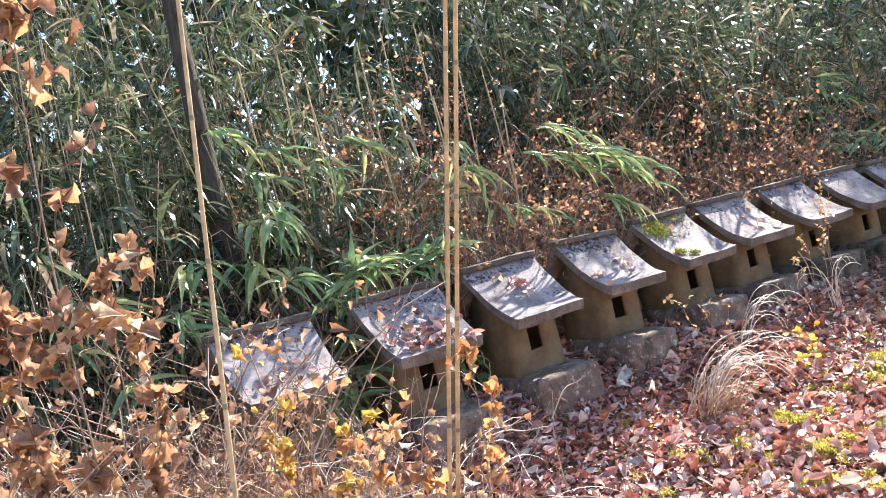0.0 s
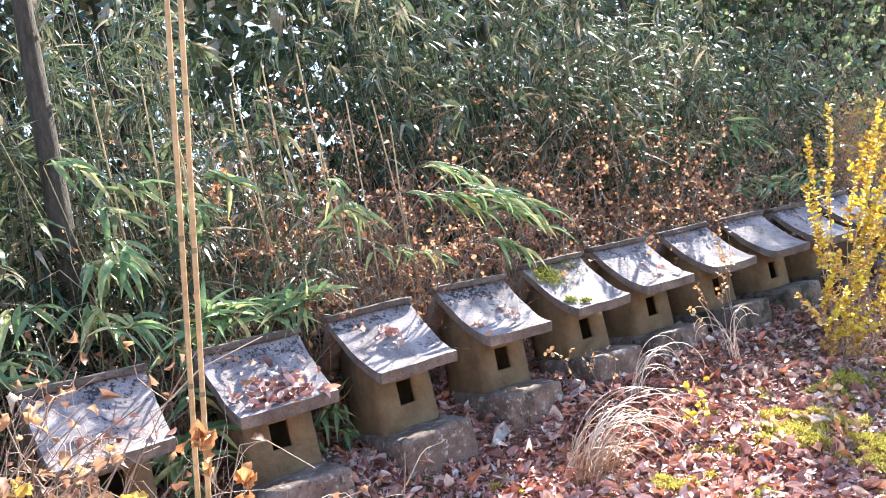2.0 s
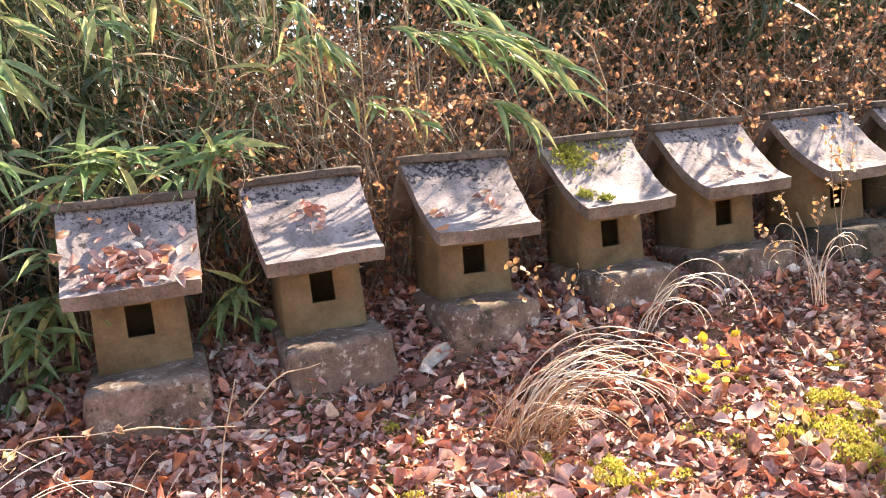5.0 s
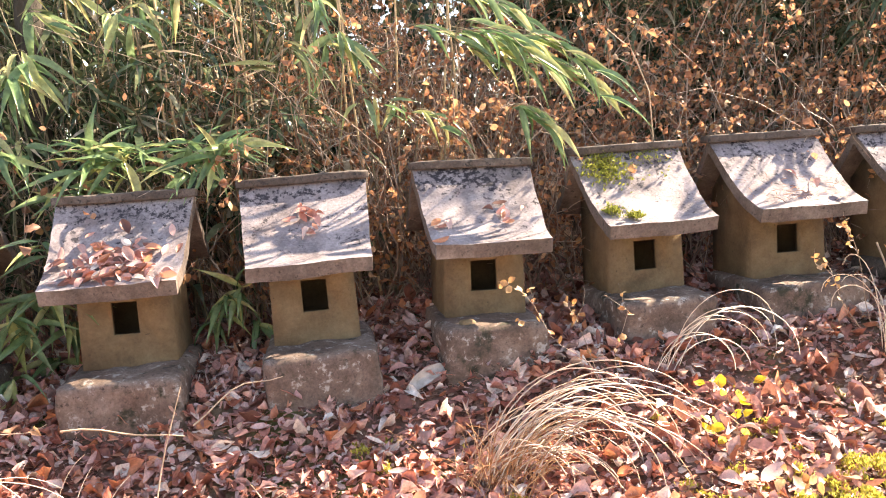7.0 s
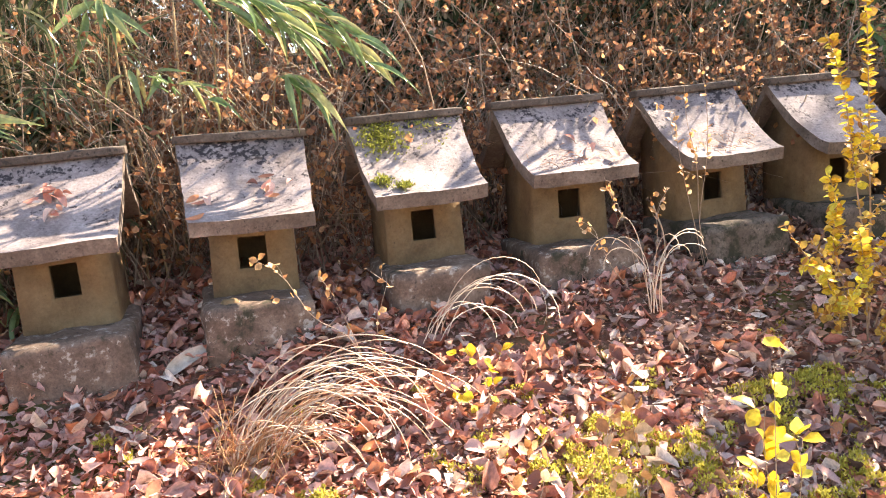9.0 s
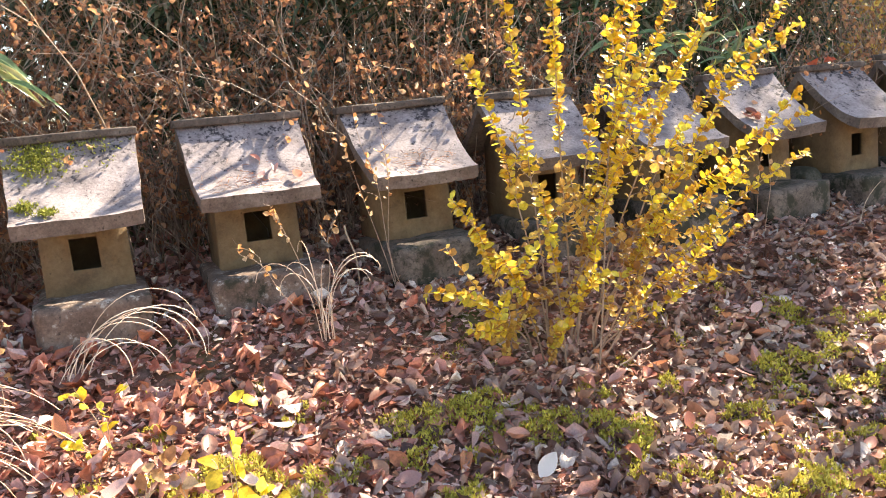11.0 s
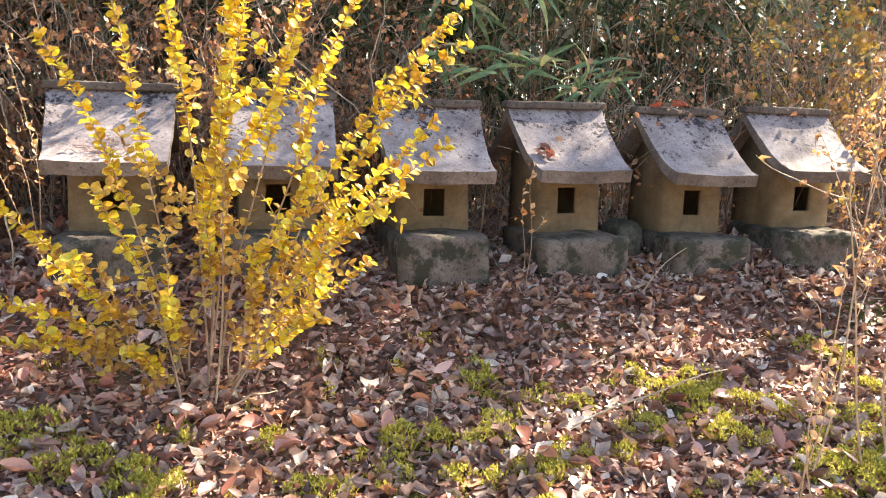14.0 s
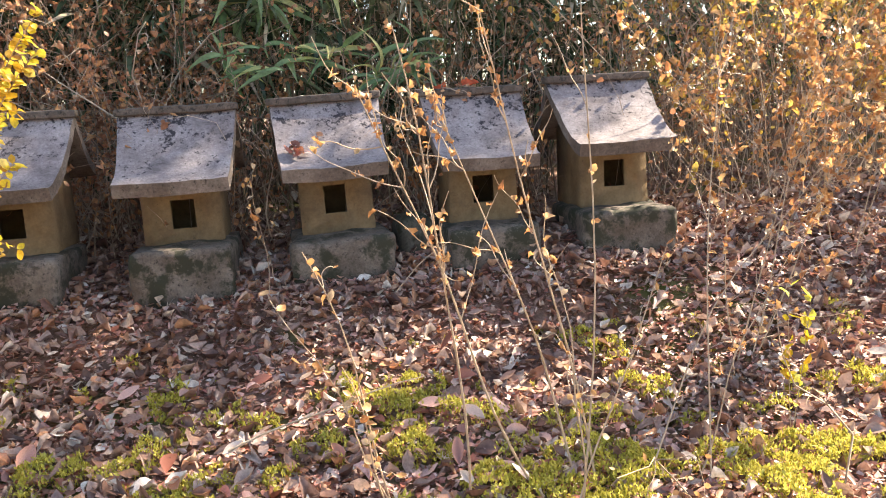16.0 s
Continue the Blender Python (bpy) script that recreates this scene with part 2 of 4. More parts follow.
class Gather:
    """Collects tubes and blades into one mesh."""

    def __init__(self):
        self.v, self.f, self.n = [], [], 0

    def add(self, verts, quads):
        self.v.append(np.asarray(verts, dtype=np.float32).reshape(-1, 3))
        self.f.append(np.asarray(quads, dtype=np.int32).reshape(-1, 4) + self.n)
        self.n += len(self.v[-1])

    def tube(self, pts, r0, r1, sides=5):
        p = np.asarray(pts, dtype=np.float64)
        k = len(p)
        tan = np.gradient(p, axis=0)
        tan /= np.linalg.norm(tan, axis=1)[:, None] + 1e-9
        ref = np.array([0.31, 0.95, 0.05]) if abs(tan[0][1]) < 0.8 else np.array([1.0, 0.1, 0.0])
        s = np.cross(tan, ref)
        s /= np.linalg.norm(s, axis=1)[:, None] + 1e-9
        u = np.cross(s, tan)
        a = np.arange(sides) * 2 * np.pi / sides
        r = np.linspace(r0, r1, k)[:, None, None]
        ring = p[:, None, :] + r * (np.cos(a)[None, :, None] * s[:, None, :] + np.sin(a)[None, :, None] * u[:, None, :])
        i, j = np.meshgrid(np.arange(k - 1), np.arange(sides), indexing="ij")
        j2 = (j + 1) % sides
        self.add(ring.reshape(-1, 3), np.stack([i * sides + j, i * sides + j2, (i + 1) * sides + j2, (i + 1) * sides + j], -1).reshape(-1, 4))

    def blades(self, template, pos, way, up, length, width):
        """Copies of a leaf: template is (rows, columns) of points with x across, y along, z out of the blade."""
        verts, quads = template
        way = way / (np.linalg.norm(way, axis=1)[:, None] + 1e-9)
        side = np.cross(way, up)
        side /= np.linalg.norm(side, axis=1)[:, None] + 1e-9
        out = np.cross(side, way)
        n = len(pos)
        length, width = np.broadcast_to(length, (n,)), np.broadcast_to(width, (n,))
        v = pos[:, None, :] + verts[None, :, 0:1] * (side * width[:, None])[:, None, :] + verts[None, :, 1:2] * (way * length[:, None])[:, None, :] + verts[None, :, 2:3] * (out * length[:, None])[:, None, :]
        q = quads[None] + (np.arange(n) * len(verts))[:, None, None]
        self.add(v.reshape(-1, 3), q.reshape(-1, 4))

    def mesh(self, name, material, smooth=True):
        v, f = np.concatenate(self.v), np.concatenate(self.f)
        me = bpy.data.meshes.new(name)
        me.vertices.add(len(v))
        me.vertices.foreach_set("co", v.ravel())
        me.loops.add(f.size)
        me.loops.foreach_set("vertex_index", f.ravel())
        me.polygons.add(len(f))
        me.polygons.foreach_set("loop_start", np.arange(0, f.size, 4, dtype=np.int32))
        me.polygons.foreach_set("use_smooth", np.full(len(f), smooth))
        me.update(calc_edges=True)
        me.materials.append(material)
        return me


def leaf_shape(rows, shape, curl, fold, cross=3):
    """A blade: shape gives half-widths along it, curl bends it lengthwise, fold lifts its edges."""
    t = np.linspace(0, 1, rows)
    half = np.interp(t, np.linspace(0, 1, len(shape)), shape)
    xs = np.linspace(-1, 1, cross)
    verts = [(x * h * 0.5, y * (1 - 0.12 * abs(curl)), curl * (y - 0.35) ** 2 + fold * abs(x) * h) for y, h in zip(t, half) for x in xs]
    quads = [(i * cross + j, i * cross + j + 1, (i + 1) * cross + j + 1, (i + 1) * cross + j) for i in range(rows - 1) for j in range(cross - 1)]
    return np.array(verts), np.array(quads)


OVAL = (0.12, 0.78, 1.0, 0.95, 0.66, 0.10)
FALLEN_FINE = [leaf_shape(6, OVAL, c, f) for c, f in ((0.25, 0.08), (-0.25, 0.12), (0.9, 0.35), (0.1, -0.1), (-0.5, 0.3), (0.05, 0.04), (-0.9, 0.15))]
FALLEN = [leaf_shape(4, a, c, f) for a, c, f in (((0.15, 0.97, 0.9, 0.12), 0.3, 0.1), ((0.1, 0.75, 1.0, 0.2), -0.35, 0.2), ((0.3, 1.0, 0.7, 0.05), 1.2, 0.45), ((0.15, 0.9, 0.95, 0.1), 0.15, -0.2), ((0.2, 1.0, 0.8, 0.3), -0.8, 0.5), ((0.15, 0.97, 0.9, 0.12), 0.1, 0.05), ((0.1, 0.8, 0.9, 0.05), -1.3, 0.25), ((0.4, 0.8, 1.0, 0.5), 0.7, -0.5))]
LANCE = (0.1, 0.8, 1.0, 0.85, 0.55, 0.25, 0.03)
LONG = [leaf_shape(6, LANCE, c, 0.03, 2) for c in (-0.25, -0.55, -0.9, -0.1)]
LONG_FINE = [leaf_shape(8, LANCE, c, 0.05, 3) for c in (-0.25, -0.55, -0.85, -0.4)]
SMALL = [leaf_shape(3, (0.15, 1.0, 0.1), c, 0.15, 2) for c in (0.5, -0.6)]
CRUMB = [leaf_shape(2, a, 0.2, 0.0, 2) for a in ((0.8, 0.5), (0.4, 1.0), (1.0, 0.9))]
ROUND_LIGHT = [leaf_shape(4, (0.2, 0.95, 1.0, 0.15), c, 0.12, 2) for c in (0.3, -0.4, 0.6)]
ROUND = [leaf_shape(4, (0.2, 0.95, 1.0, 0.15), c, 0.12, 3) for c in (0.3, -0.4, 0.6)]

CURLED = [leaf_shape(6, a, c, f) for a, c, f in (((0.1, 0.9, 0.6, 1.0, 0.5, 0.05), 0.9, 0.4), ((0.2, 1.0, 0.8, 0.95, 0.4, 0.04), -1.1, 0.5), ((0.1, 0.7, 1.0, 0.6, 0.75, 0.1), 0.5, -0.45), ((0.15, 1.0, 0.7, 0.9, 0.6, 0.05), -0.4, 0.25))]
CURLED_LIGHT = [leaf_shape(4, a, c, f) for a, c, f in (((0.2, 1.0, 0.7, 0.05), 0.8, 0.35), ((0.15, 0.8, 1.0, 0.1), -0.9, 0.4), ((0.3, 0.9, 0.8, 0.2), 0.4, -0.4))]


def spread(acc, templates, pos, way, up, length, width):
    pick = RNG.integers(0, len(templates), len(pos))
    for k, tpl in enumerate(templates):
        s = pick == k
        if s.any():
            acc.blades(tpl, pos[s], way[s], up[s], np.broadcast_to(length, (len(pos),))[s], np.broadcast_to(width, (len(pos),))[s])


def rand_dir(n, flat=1.0):
    d = RNG.normal(size=(n, 3)) * (1, 1, flat)
    return d / (np.linalg.norm(d, axis=1)[:, None] + 1e-9)


def part(name, data, material, parent, label=""):
    """Links a bmesh or a mesh as one object under a thing or a part."""
    if isinstance(data, bmesh.types.BMesh):
        me = bpy.data.meshes.new(name)
        data.to_mesh(me)
        data.free()
        me.materials.append(material)
        me.polygons.foreach_set("use_smooth", np.ones(len(me.polygons), dtype=bool))
    else:
        me = data
    ob = new(name, me)
    if parent is not None:
        ob.parent = parent
    return tagged(ob, label) if label else ob


def empty_thing(name, m, label, category, group="", kind=""):
    ob = new(name)
    ob.empty_display_size = 0.1
    ob.matrix_world = m
    return tagged(ob, label, category, group, kind)


def smooth_step(a, b, x):
    t = np.clip((x - a) / (b - a), 0, 1)
    return t * t * (3 - 2 * t)


def ground_z(x, y):
    x, y = np.asarray(x, dtype=float), np.asarray(y, dtype=float)
    z = np.interp(y, [-60, -4, 0, 1.5, 2.6, 3.0, 3.3, 3.5, 3.8, 4.3, 5.5, 9, 60], [-0.6, -0.42, -0.36, -0.25, -0.08, 0.02, 0.14, 0.28, 0.35, 0.40, 0.48, 0.7, 1.5])
    near = smooth_step(-14, -6, -np.hypot(x - 4, y - 2))
    wob = 0.025 * np.sin(x * 2.3 + 1.0) * np.cos(y * 3.1) + 0.015 * np.sin(x * 5.1 + y * 4.0)
    bank = 0.035 * smooth_step(2.9, 3.6, x) * smooth_step(7.0, 5.8, x) * smooth_step(3.2, 3.45, y)
    dip = -0.035 * smooth_step(5.0, 6.5, x) * smooth_step(3.85, 3.4, y)
    return z + near * (wob + dip + bank)


def wander(start, end, k=6, sag=0.0, jitter=0.03):
    """A bent line from start to end."""
    t = np.linspace(0, 1, k)[:, None]
    p = np.asarray(start) * (1 - t) + np.asarray(end) * t
    p[:, 2] += sag * 4 * (t * (1 - t))[:, 0]
    for wave in (1, 2, 3):
        p += np.sin(np.pi * wave * t) * RNG.normal(size=3) * (1.7 * jitter / wave)
    return p


# ---- ground ----
def build_ground():
    xs = np.concatenate([[-400, -150, -60, -25, -12], np.arange(-6, 14.01, 0.12), [18, 28, 60, 150, 400]])
    ys = np.concatenate([[-400, -150, -60, -25, -10, -5, -2.5], np.arange(-1, 7.01, 0.12), [9, 14, 28, 60, 150, 400]])
    gx, gy = np.meshgrid(xs, ys)
    gz = ground_z(gx, gy)
    w = len(xs)
    i, j = np.meshgrid(np.arange(len(ys) - 1), np.arange(w - 1), indexing="ij")
    acc = Gather()
    acc.add(np.stack([gx, gy, gz], -1), np.stack([i * w + j, i * w + j + 1, (i + 1) * w + j + 1, (i + 1) * w + j], -1))
    tagged(new("ground", acc.mesh("ground", MAT_GROUND)), "sloping woodland ground of dark leaf mould and moss", "ground", kind="structure")


build_ground()


# ---- stone shrines ----
def rough_block(w, d, h, r, amp, seed, cuts=7):
    """A worn stone block standing on z = 0."""
    bm = bmesh.new()
    bmesh.ops.create_cube(bm, size=2.0)
    bmesh.ops.subdivide_edges(bm, edges=bm.edges[:], cuts=cuts, use_grid_fill=True)
    half = Vector((w / 2, d / 2, h / 2))
    for v in bm.verts:
        p = Vector(v.co[k] * half[k] for k in range(3))
        inner = Vector(max(-half[k] + r, min(half[k] - r, p[k])) for k in range(3))
        off = p - inner
        if off.length > 1e-6:
            p = inner + off.normalized() * r
        q = p * 7 + Vector((seed * 3.1, seed * 1.7, seed))
        p += (noise.noise_vector(q) * amp + noise.noise_vector(q * 3.3) * amp * 0.5)
        v.co = p + Vector((0, 0, h / 2))
    return bm


ROOF_RUN, ROOF_BACK = 0.40, 0.25


def roof_top(y):
    """Height of the roof's upper face above the eave, concave towards the ridge."""
    if y <= ROOF_RUN:
        return 0.29 * max(0.0, y / ROOF_RUN) ** 1.5
    s = (y - ROOF_RUN) / ROOF_BACK
    return 0.29 - 0.23 * (1 - (1 - min(1, s)) ** 1.4)


def roof_mesh(w, seed, eave=0.60, thick=0.055):
    bm = bmesh.new()
    ys = list(np.linspace(0, ROOF_RUN, 15)) + list(np.linspace(ROOF_RUN, ROOF_RUN + ROOF_BACK, 7))[1:]
    top = [(y, eave + roof_top(y)) for y in ys]
    under = [(y + (0.014 if k == 0 else 0), eave + roof_top(y) - thick) for k, y in enumerate(ys)][::-1]
    ring = top + under
    nx = 16
    cols = []
    for i in range(nx + 1):
        u = -1 + 2 * i / nx
        col = []
        for k, (y, z) in enumerate(ring):
            taper = 1.0 - 0.105 * (1 - min(1, y / ROOF_RUN))
            p = Vector((u * w / 2 * taper, y, z + 0.004 * u * u))
            q = p * 8 + Vector((seed * 2.3, seed, seed * 4.1))
            a = 0.005 if abs(u) > 0.9 or y < 0.03 else 0.003
            p += noise.noise_vector(q) * a + noise.noise_vector(q * 4) * a * 0.5
            col.append(bm.verts.new(p))
        cols.append(col)
    m = len(ring)
    for a, b in zip(cols, cols[1:]):
        for k in range(m):
            bm.faces.new((a[k], a[(k + 1) % m], b[(k + 1) % m], b[k]))
    for col, flip in ((cols[0], False), (cols[-1], True)):
        n = len(top)
        for k in range(n - 1):
            f = (col[k], col[k + 1], col[m - 2 - k], col[m - 1 - k])
            bm.faces.new(f[::-1] if flip else f)
    bmesh.ops.recalc_face_normals(bm, faces=bm.faces[:])
    bm.edges.ensure_lookup_table()
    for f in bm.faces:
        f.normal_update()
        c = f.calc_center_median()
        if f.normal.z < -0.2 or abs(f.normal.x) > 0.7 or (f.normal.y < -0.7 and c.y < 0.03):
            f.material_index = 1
    sharp = [e for e in bm.edges if e.calc_face_angle(0) > 0.8]
    for e in sharp:
        e.smooth = False
    return bm


def body_mesh(w, y0, y1, z0, win_x, win_w, win_z, win_h, seed, eave=0.60, thick=0.055):
    """The cell of the shrine: walls up to the roof's underside, with a square niche in front."""
    bm = bmesh.new()
    h = w / 2
    ys = [y0] + list(np.linspace(y0, ROOF_RUN, 4))[1:] + list(np.linspace(ROOF_RUN, y1, 4))[1:]
    prof = [(y, eave + roof_top(y) - thick + 0.006) for y in ys]
    rows = {}
    for sx in (-1, 1):
        k = 1.02
        lo = [bm.verts.new((sx * h * k, y, z0)) for y, _ in prof]
        hi = [bm.verts.new((sx * h * 0.97, y, z)) for y, z in prof]
        rows[sx] = (lo, hi)
        for a in range(len(prof) - 1):
            f = (lo[a], lo[a + 1], hi[a + 1], hi[a])
            bm.faces.new(f if sx > 0 else f[::-1])
    for a in range(len(prof) - 1):
        bm.faces.new((rows[-1][1][a], rows[1][1][a], rows[1][1][a + 1], rows[-1][1][a + 1]))
    bm.faces.new((rows[1][0][-1], rows[-1][0][-1], rows[-1][1][-1], rows[1][1][-1]))
    zt = prof[0][1]
    outer = [rows[-1][0][0], rows[1][0][0], rows[1][1][0], rows[-1][1][0]]
    a, b, c, d = win_x - win_w / 2, win_x + win_w / 2, win_z, win_z + win_h
    hole = [bm.verts.new((x, y0, z)) for x, z in ((a, c), (b, c), (b, d), (a, d))]
    rim = [bm.verts.new((x, y0 + 0.045, z)) for x, z in ((a, c), (b, c), (b, d), (a, d))]
    room = [bm.verts.new((x, y0 + 0.05, z)) for x, z in ((a - 0.07, c - 0.03), (b + 0.07, c - 0.03), (b + 0.07, d + 0.03), (a - 0.07, d + 0.03))]
    back = [bm.verts.new((v.co.x, y0 + 0.32, v.co.z)) for v in room]
    for k in range(4):
        k2 = (k + 1) % 4
        bm.faces.new((outer[k], outer[k2], hole[k2], hole[k]))
        bm.faces.new((hole[k], hole[k2], rim[k2], rim[k]))
        bm.faces.new((rim[k], rim[k2], room[k2], room[k]))
        bm.faces.new((room[k], room[k2], back[k2], back[k]))
    bm.faces.new(back)
    for e in bm.edges:
        e.smooth = False
    bmesh.ops.recalc_face_normals(bm, faces=bm.faces[:])
    return bm


def ridge_mesh(w, seed):
    bm = rough_block(w + 0.022, 0.085, 0.036, 0.009, 0.004, seed, 9)
    bmesh.ops.translate(bm, verts=bm.verts, vec=(0, ROOF_RUN + 0.008, 0.880))
    return bm


def shrine(x, y, w, dz, yaw, lean, label, seed, base_top=0.265, tip=0.0):
    """y is the front eave; z = 0 of the shrine lies under the leaf litter."""
    rnd = random.Random(seed)
    ob = empty_thing("stone_shrine", pose(x, y, 0.20 + dz, tip, lean, yaw), label, "shrine", "row of stone shrines")
    k = w / 0.515
    bw, bd = 0.435 * k * rnd.uniform(0.96, 1.05), 0.54
    base = rough_block(bw, bd, base_top + 0.10, 0.024, 0.013, seed, 13)
    bmesh.ops.translate(base, verts=base.verts, vec=(rnd.uniform(-0.01, 0.01), bd / 2 - 0.02, -0.10))
    part("plinth", base, MAT_BASE if x < 5 else MAT_BASE_MOSSY, ob, "mottled grey-brown plinth with lichen and moss")
    part("cell", body_mesh(0.333 * k, 0.205, 0.56, base_top - 0.004, rnd.uniform(-0.006, 0.006), 0.105 * rnd.uniform(0.9, 1.05), 0.385, 0.125, seed), MAT_BODY, ob, "ochre-brown cell with a dark square niche")
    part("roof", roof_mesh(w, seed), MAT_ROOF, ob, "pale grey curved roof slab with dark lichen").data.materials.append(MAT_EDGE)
    part("ridge", ridge_mesh(w, seed + 3), MAT_RIDGE, ob, "brown-stained ridge cap")
    return ob


S = "grey stone shrine, curved roof "
SHRINES = [
    (1.265, 3.43, 0.515, -0.03, 1.0, 1.0, S + "strewn with brown needles", 0.265),
    (2.02, 3.44, 0.525, -0.035, 0.5, 0.5, S + "holding a heap of fallen leaves", 0.265),
    (2.735, 3.46, 0.51, -0.02, 1.5, -0.5, S + "with one clump of dead leaves", 0.265),
    (3.405, 3.50, 0.505, -0.01, 2.5, 2.0, S + "with a pebble on the plinth", 0.285),
    (4.115, 3.54, 0.495, 0.005, 1.5, 0.0, S + "carrying green moss cushions", 0.295),
    (4.78, 3.60, 0.525, 0.01, 1.5, 0.5, S + "speckled black below the ridge", 0.285),
    (5.50, 3.61, 0.51, 0.005, 2.0, -0.5, S + "behind the yellow shrub", 0.305),
    (6.165, 3.61, 0.505, 0.0, 1.5, 0.5, S + "half hidden by yellow leaves", 0.315),
    (6.855, 3.63, 0.51, -0.015, 1.0, 0.0, S + "grey and dry in the shade", 0.325),
    (7.535, 3.66, 0.50, -0.005, 2.5, -1.0, S + "beside leafless brown twigs", 0.30),
    (8.195, 3.68, 0.485, -0.015, 1.5, 0.5, S + "behind the bare twig shrub", 0.30),
    (8.82, 3.67, 0.505, 0.01, 1.0, 0.0, S + "at the end of the row", 0.30),
]
for i, (x, y, w, dz, yaw, lean, label, bt) in enumerate(SHRINES):
    shrine(x, y, w, dz, yaw, lean, label, 11 + i * 7, bt)


# ---- fallen leaves, moss ----
def roof_point(i, u, s):
    """Place and normal on a shrine's front roof: u across from -1 to 1, s up from the eave."""
    x, y, w, dz, yaw, lean, _, _ = SHRINES[i]
    yy = s * ROOF_RUN
    m = pose(x, y, 0.20 + dz, 0, lean, yaw)
    p = m @ Vector((u * w / 2 * (0.895 + 0.105 * s), yy, 0.605 + roof_top(yy)))
    slope = math.atan((roof_top(yy + 0.01) - roof_top(yy)) / 0.01)
    return p, Vector((0, -math.sin(slope), math.cos(slope)))


def build_litter():
    for name, n, box, label in (("fallen_leaves", 62000, (-1.5, 11.5, 1.85, 4.5), "red-brown and pale fallen leaves covering the slope"), ("leaf_litter", 7000, (-3, 12, -1.5, 1.9), "dry brown leaves on the path"), ("leaf_drift", 6000, (-2, 11, 4.4, 5.4), "brown leaves drifted under the thicket")):
        x, y = RNG.uniform(box[0], box[1], n), RNG.uniform(box[2], box[3], n)
        if name == "fallen_leaves":
            thin = np.array([noise.noise(Vector((a * 0.9, b * 0.9, 3.0))) for a, b in zip(x, y)])
            mossy = np.array([noise.noise(Vector((a * 1.7, b * 1.9, 8.0))) for a, b in zip(x, y)]) > 0.16
            keep = ((thin + RNG.uniform(-0.5, 0.55, n) > -0.35) & ~(mossy & (RNG.uniform(0, 1, n) < 0.45))) | (y > 3.15)
            x, y = x[keep], y[keep]
            n = len(x)
        z = ground_z(x, y) + RNG.uniform(0.004, 0.03, n)
        up = rand_dir(n, 0.3) * RNG.uniform(0.1, 1.2, n)[:, None] + np.array([0, -0.2, 1.0])
        way = rand_dir(n, 0.25)
        ln = 0.026 + 0.072 * RNG.uniform(0, 1, n) ** 1.6
        wide = ln * RNG.uniform(0.36, 0.68, n)
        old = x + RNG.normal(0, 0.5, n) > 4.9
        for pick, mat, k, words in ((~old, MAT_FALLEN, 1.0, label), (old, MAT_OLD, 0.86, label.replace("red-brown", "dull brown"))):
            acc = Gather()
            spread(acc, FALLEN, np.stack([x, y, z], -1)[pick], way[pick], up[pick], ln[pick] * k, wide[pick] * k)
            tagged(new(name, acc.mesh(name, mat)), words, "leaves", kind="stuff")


def build_crumbs():
    n = 85000
    x, y = RNG.uniform(0.5, 11, n), RNG.uniform(1.9, 4.3, n)
    z = ground_z(x, y) + RNG.uniform(0.002, 0.02, n)
    ln = RNG.uniform(0.012, 0.036, n)
    acc = Gather()
    spread(acc, CRUMB, np.stack([x, y, z], -1), rand_dir(n, 0.3), rand_dir(n, 0.3) * 0.6 + np.array([0, -0.2, 1.0]), ln, ln * RNG.uniform(0.4, 0.8, n))
    tagged(new("leaf_crumbs", acc.mesh("leaf_crumbs", MAT_FALLEN)), "broken bits of dry leaves between whole ones", "leaves", kind="stuff")


def leaf_meshes():
    made = []
    for tpl in FALLEN_FINE:
        acc = Gather()
        acc.blades(tpl, np.zeros((1, 3)), np.array([[0, 1.0, 0]]), np.array([[0, 0, 1.0]]), np.array([1.0]), np.array([0.5]))
        made.append(acc.mesh("leaf", MAT_ONE_LEAF))
    return made


LEAF_MESHES = leaf_meshes()


def lay_leaf(parent, place, normal, size):
    ob = new("leaf", LEAF_MESHES[int(RNG.integers(0, len(LEAF_MESHES)))])
    turn = Vector(normal).to_track_quat("Z", "Y").to_matrix().to_4x4() @ Matrix.Rotation(float(RNG.uniform(0, 6.28)), 4, "Z")
    ob.matrix_world = Matrix.Translation(Vector(place)) @ turn @ Matrix.Diagonal((size * float(RNG.uniform(0.7, 1.15)), size, size, 1))
    ob.parent = parent


def build_roof_leaves():
    for i, n, u0, s0, su, ss, label in ((0, 18, 0.0, 0.25, 0.5, 0.12, "sparse brown leaves on a stone roof"), (1, 120, 0.02, 0.31, 0.40, 0.13, "heap of curled red-brown leaves on a stone roof"), (2, 16, 0.05, 0.62, 0.10, 0.07, "clump of dead brown leaves on a stone roof"), (3, 12, -0.1, 0.36, 0.4, 0.10, "few dead leaves on a stone roof"), (5, 5, 0.1, 0.3, 0.3, 0.10, "few dead leaves on a stone roof"), (9, 9, -0.6, 0.25, 0.15, 0.1, "few red-brown leaves on a stone roof")):
        heap = empty_thing("leaf_heap", Matrix(), label, "leaves")
        for _ in range(n):
            p, nn = roof_point(i, float(np.clip(RNG.normal(u0, su), -0.9, 0.9)), float(np.clip(RNG.normal(s0, ss), 0.05, 0.85)))
            tilt = Vector(RNG.normal(0, 0.11, 3))
            lay_leaf(heap, p + nn * float(RNG.uniform(0.004, 0.022)), nn + tilt, float(RNG.uniform(0.035, 0.08)))


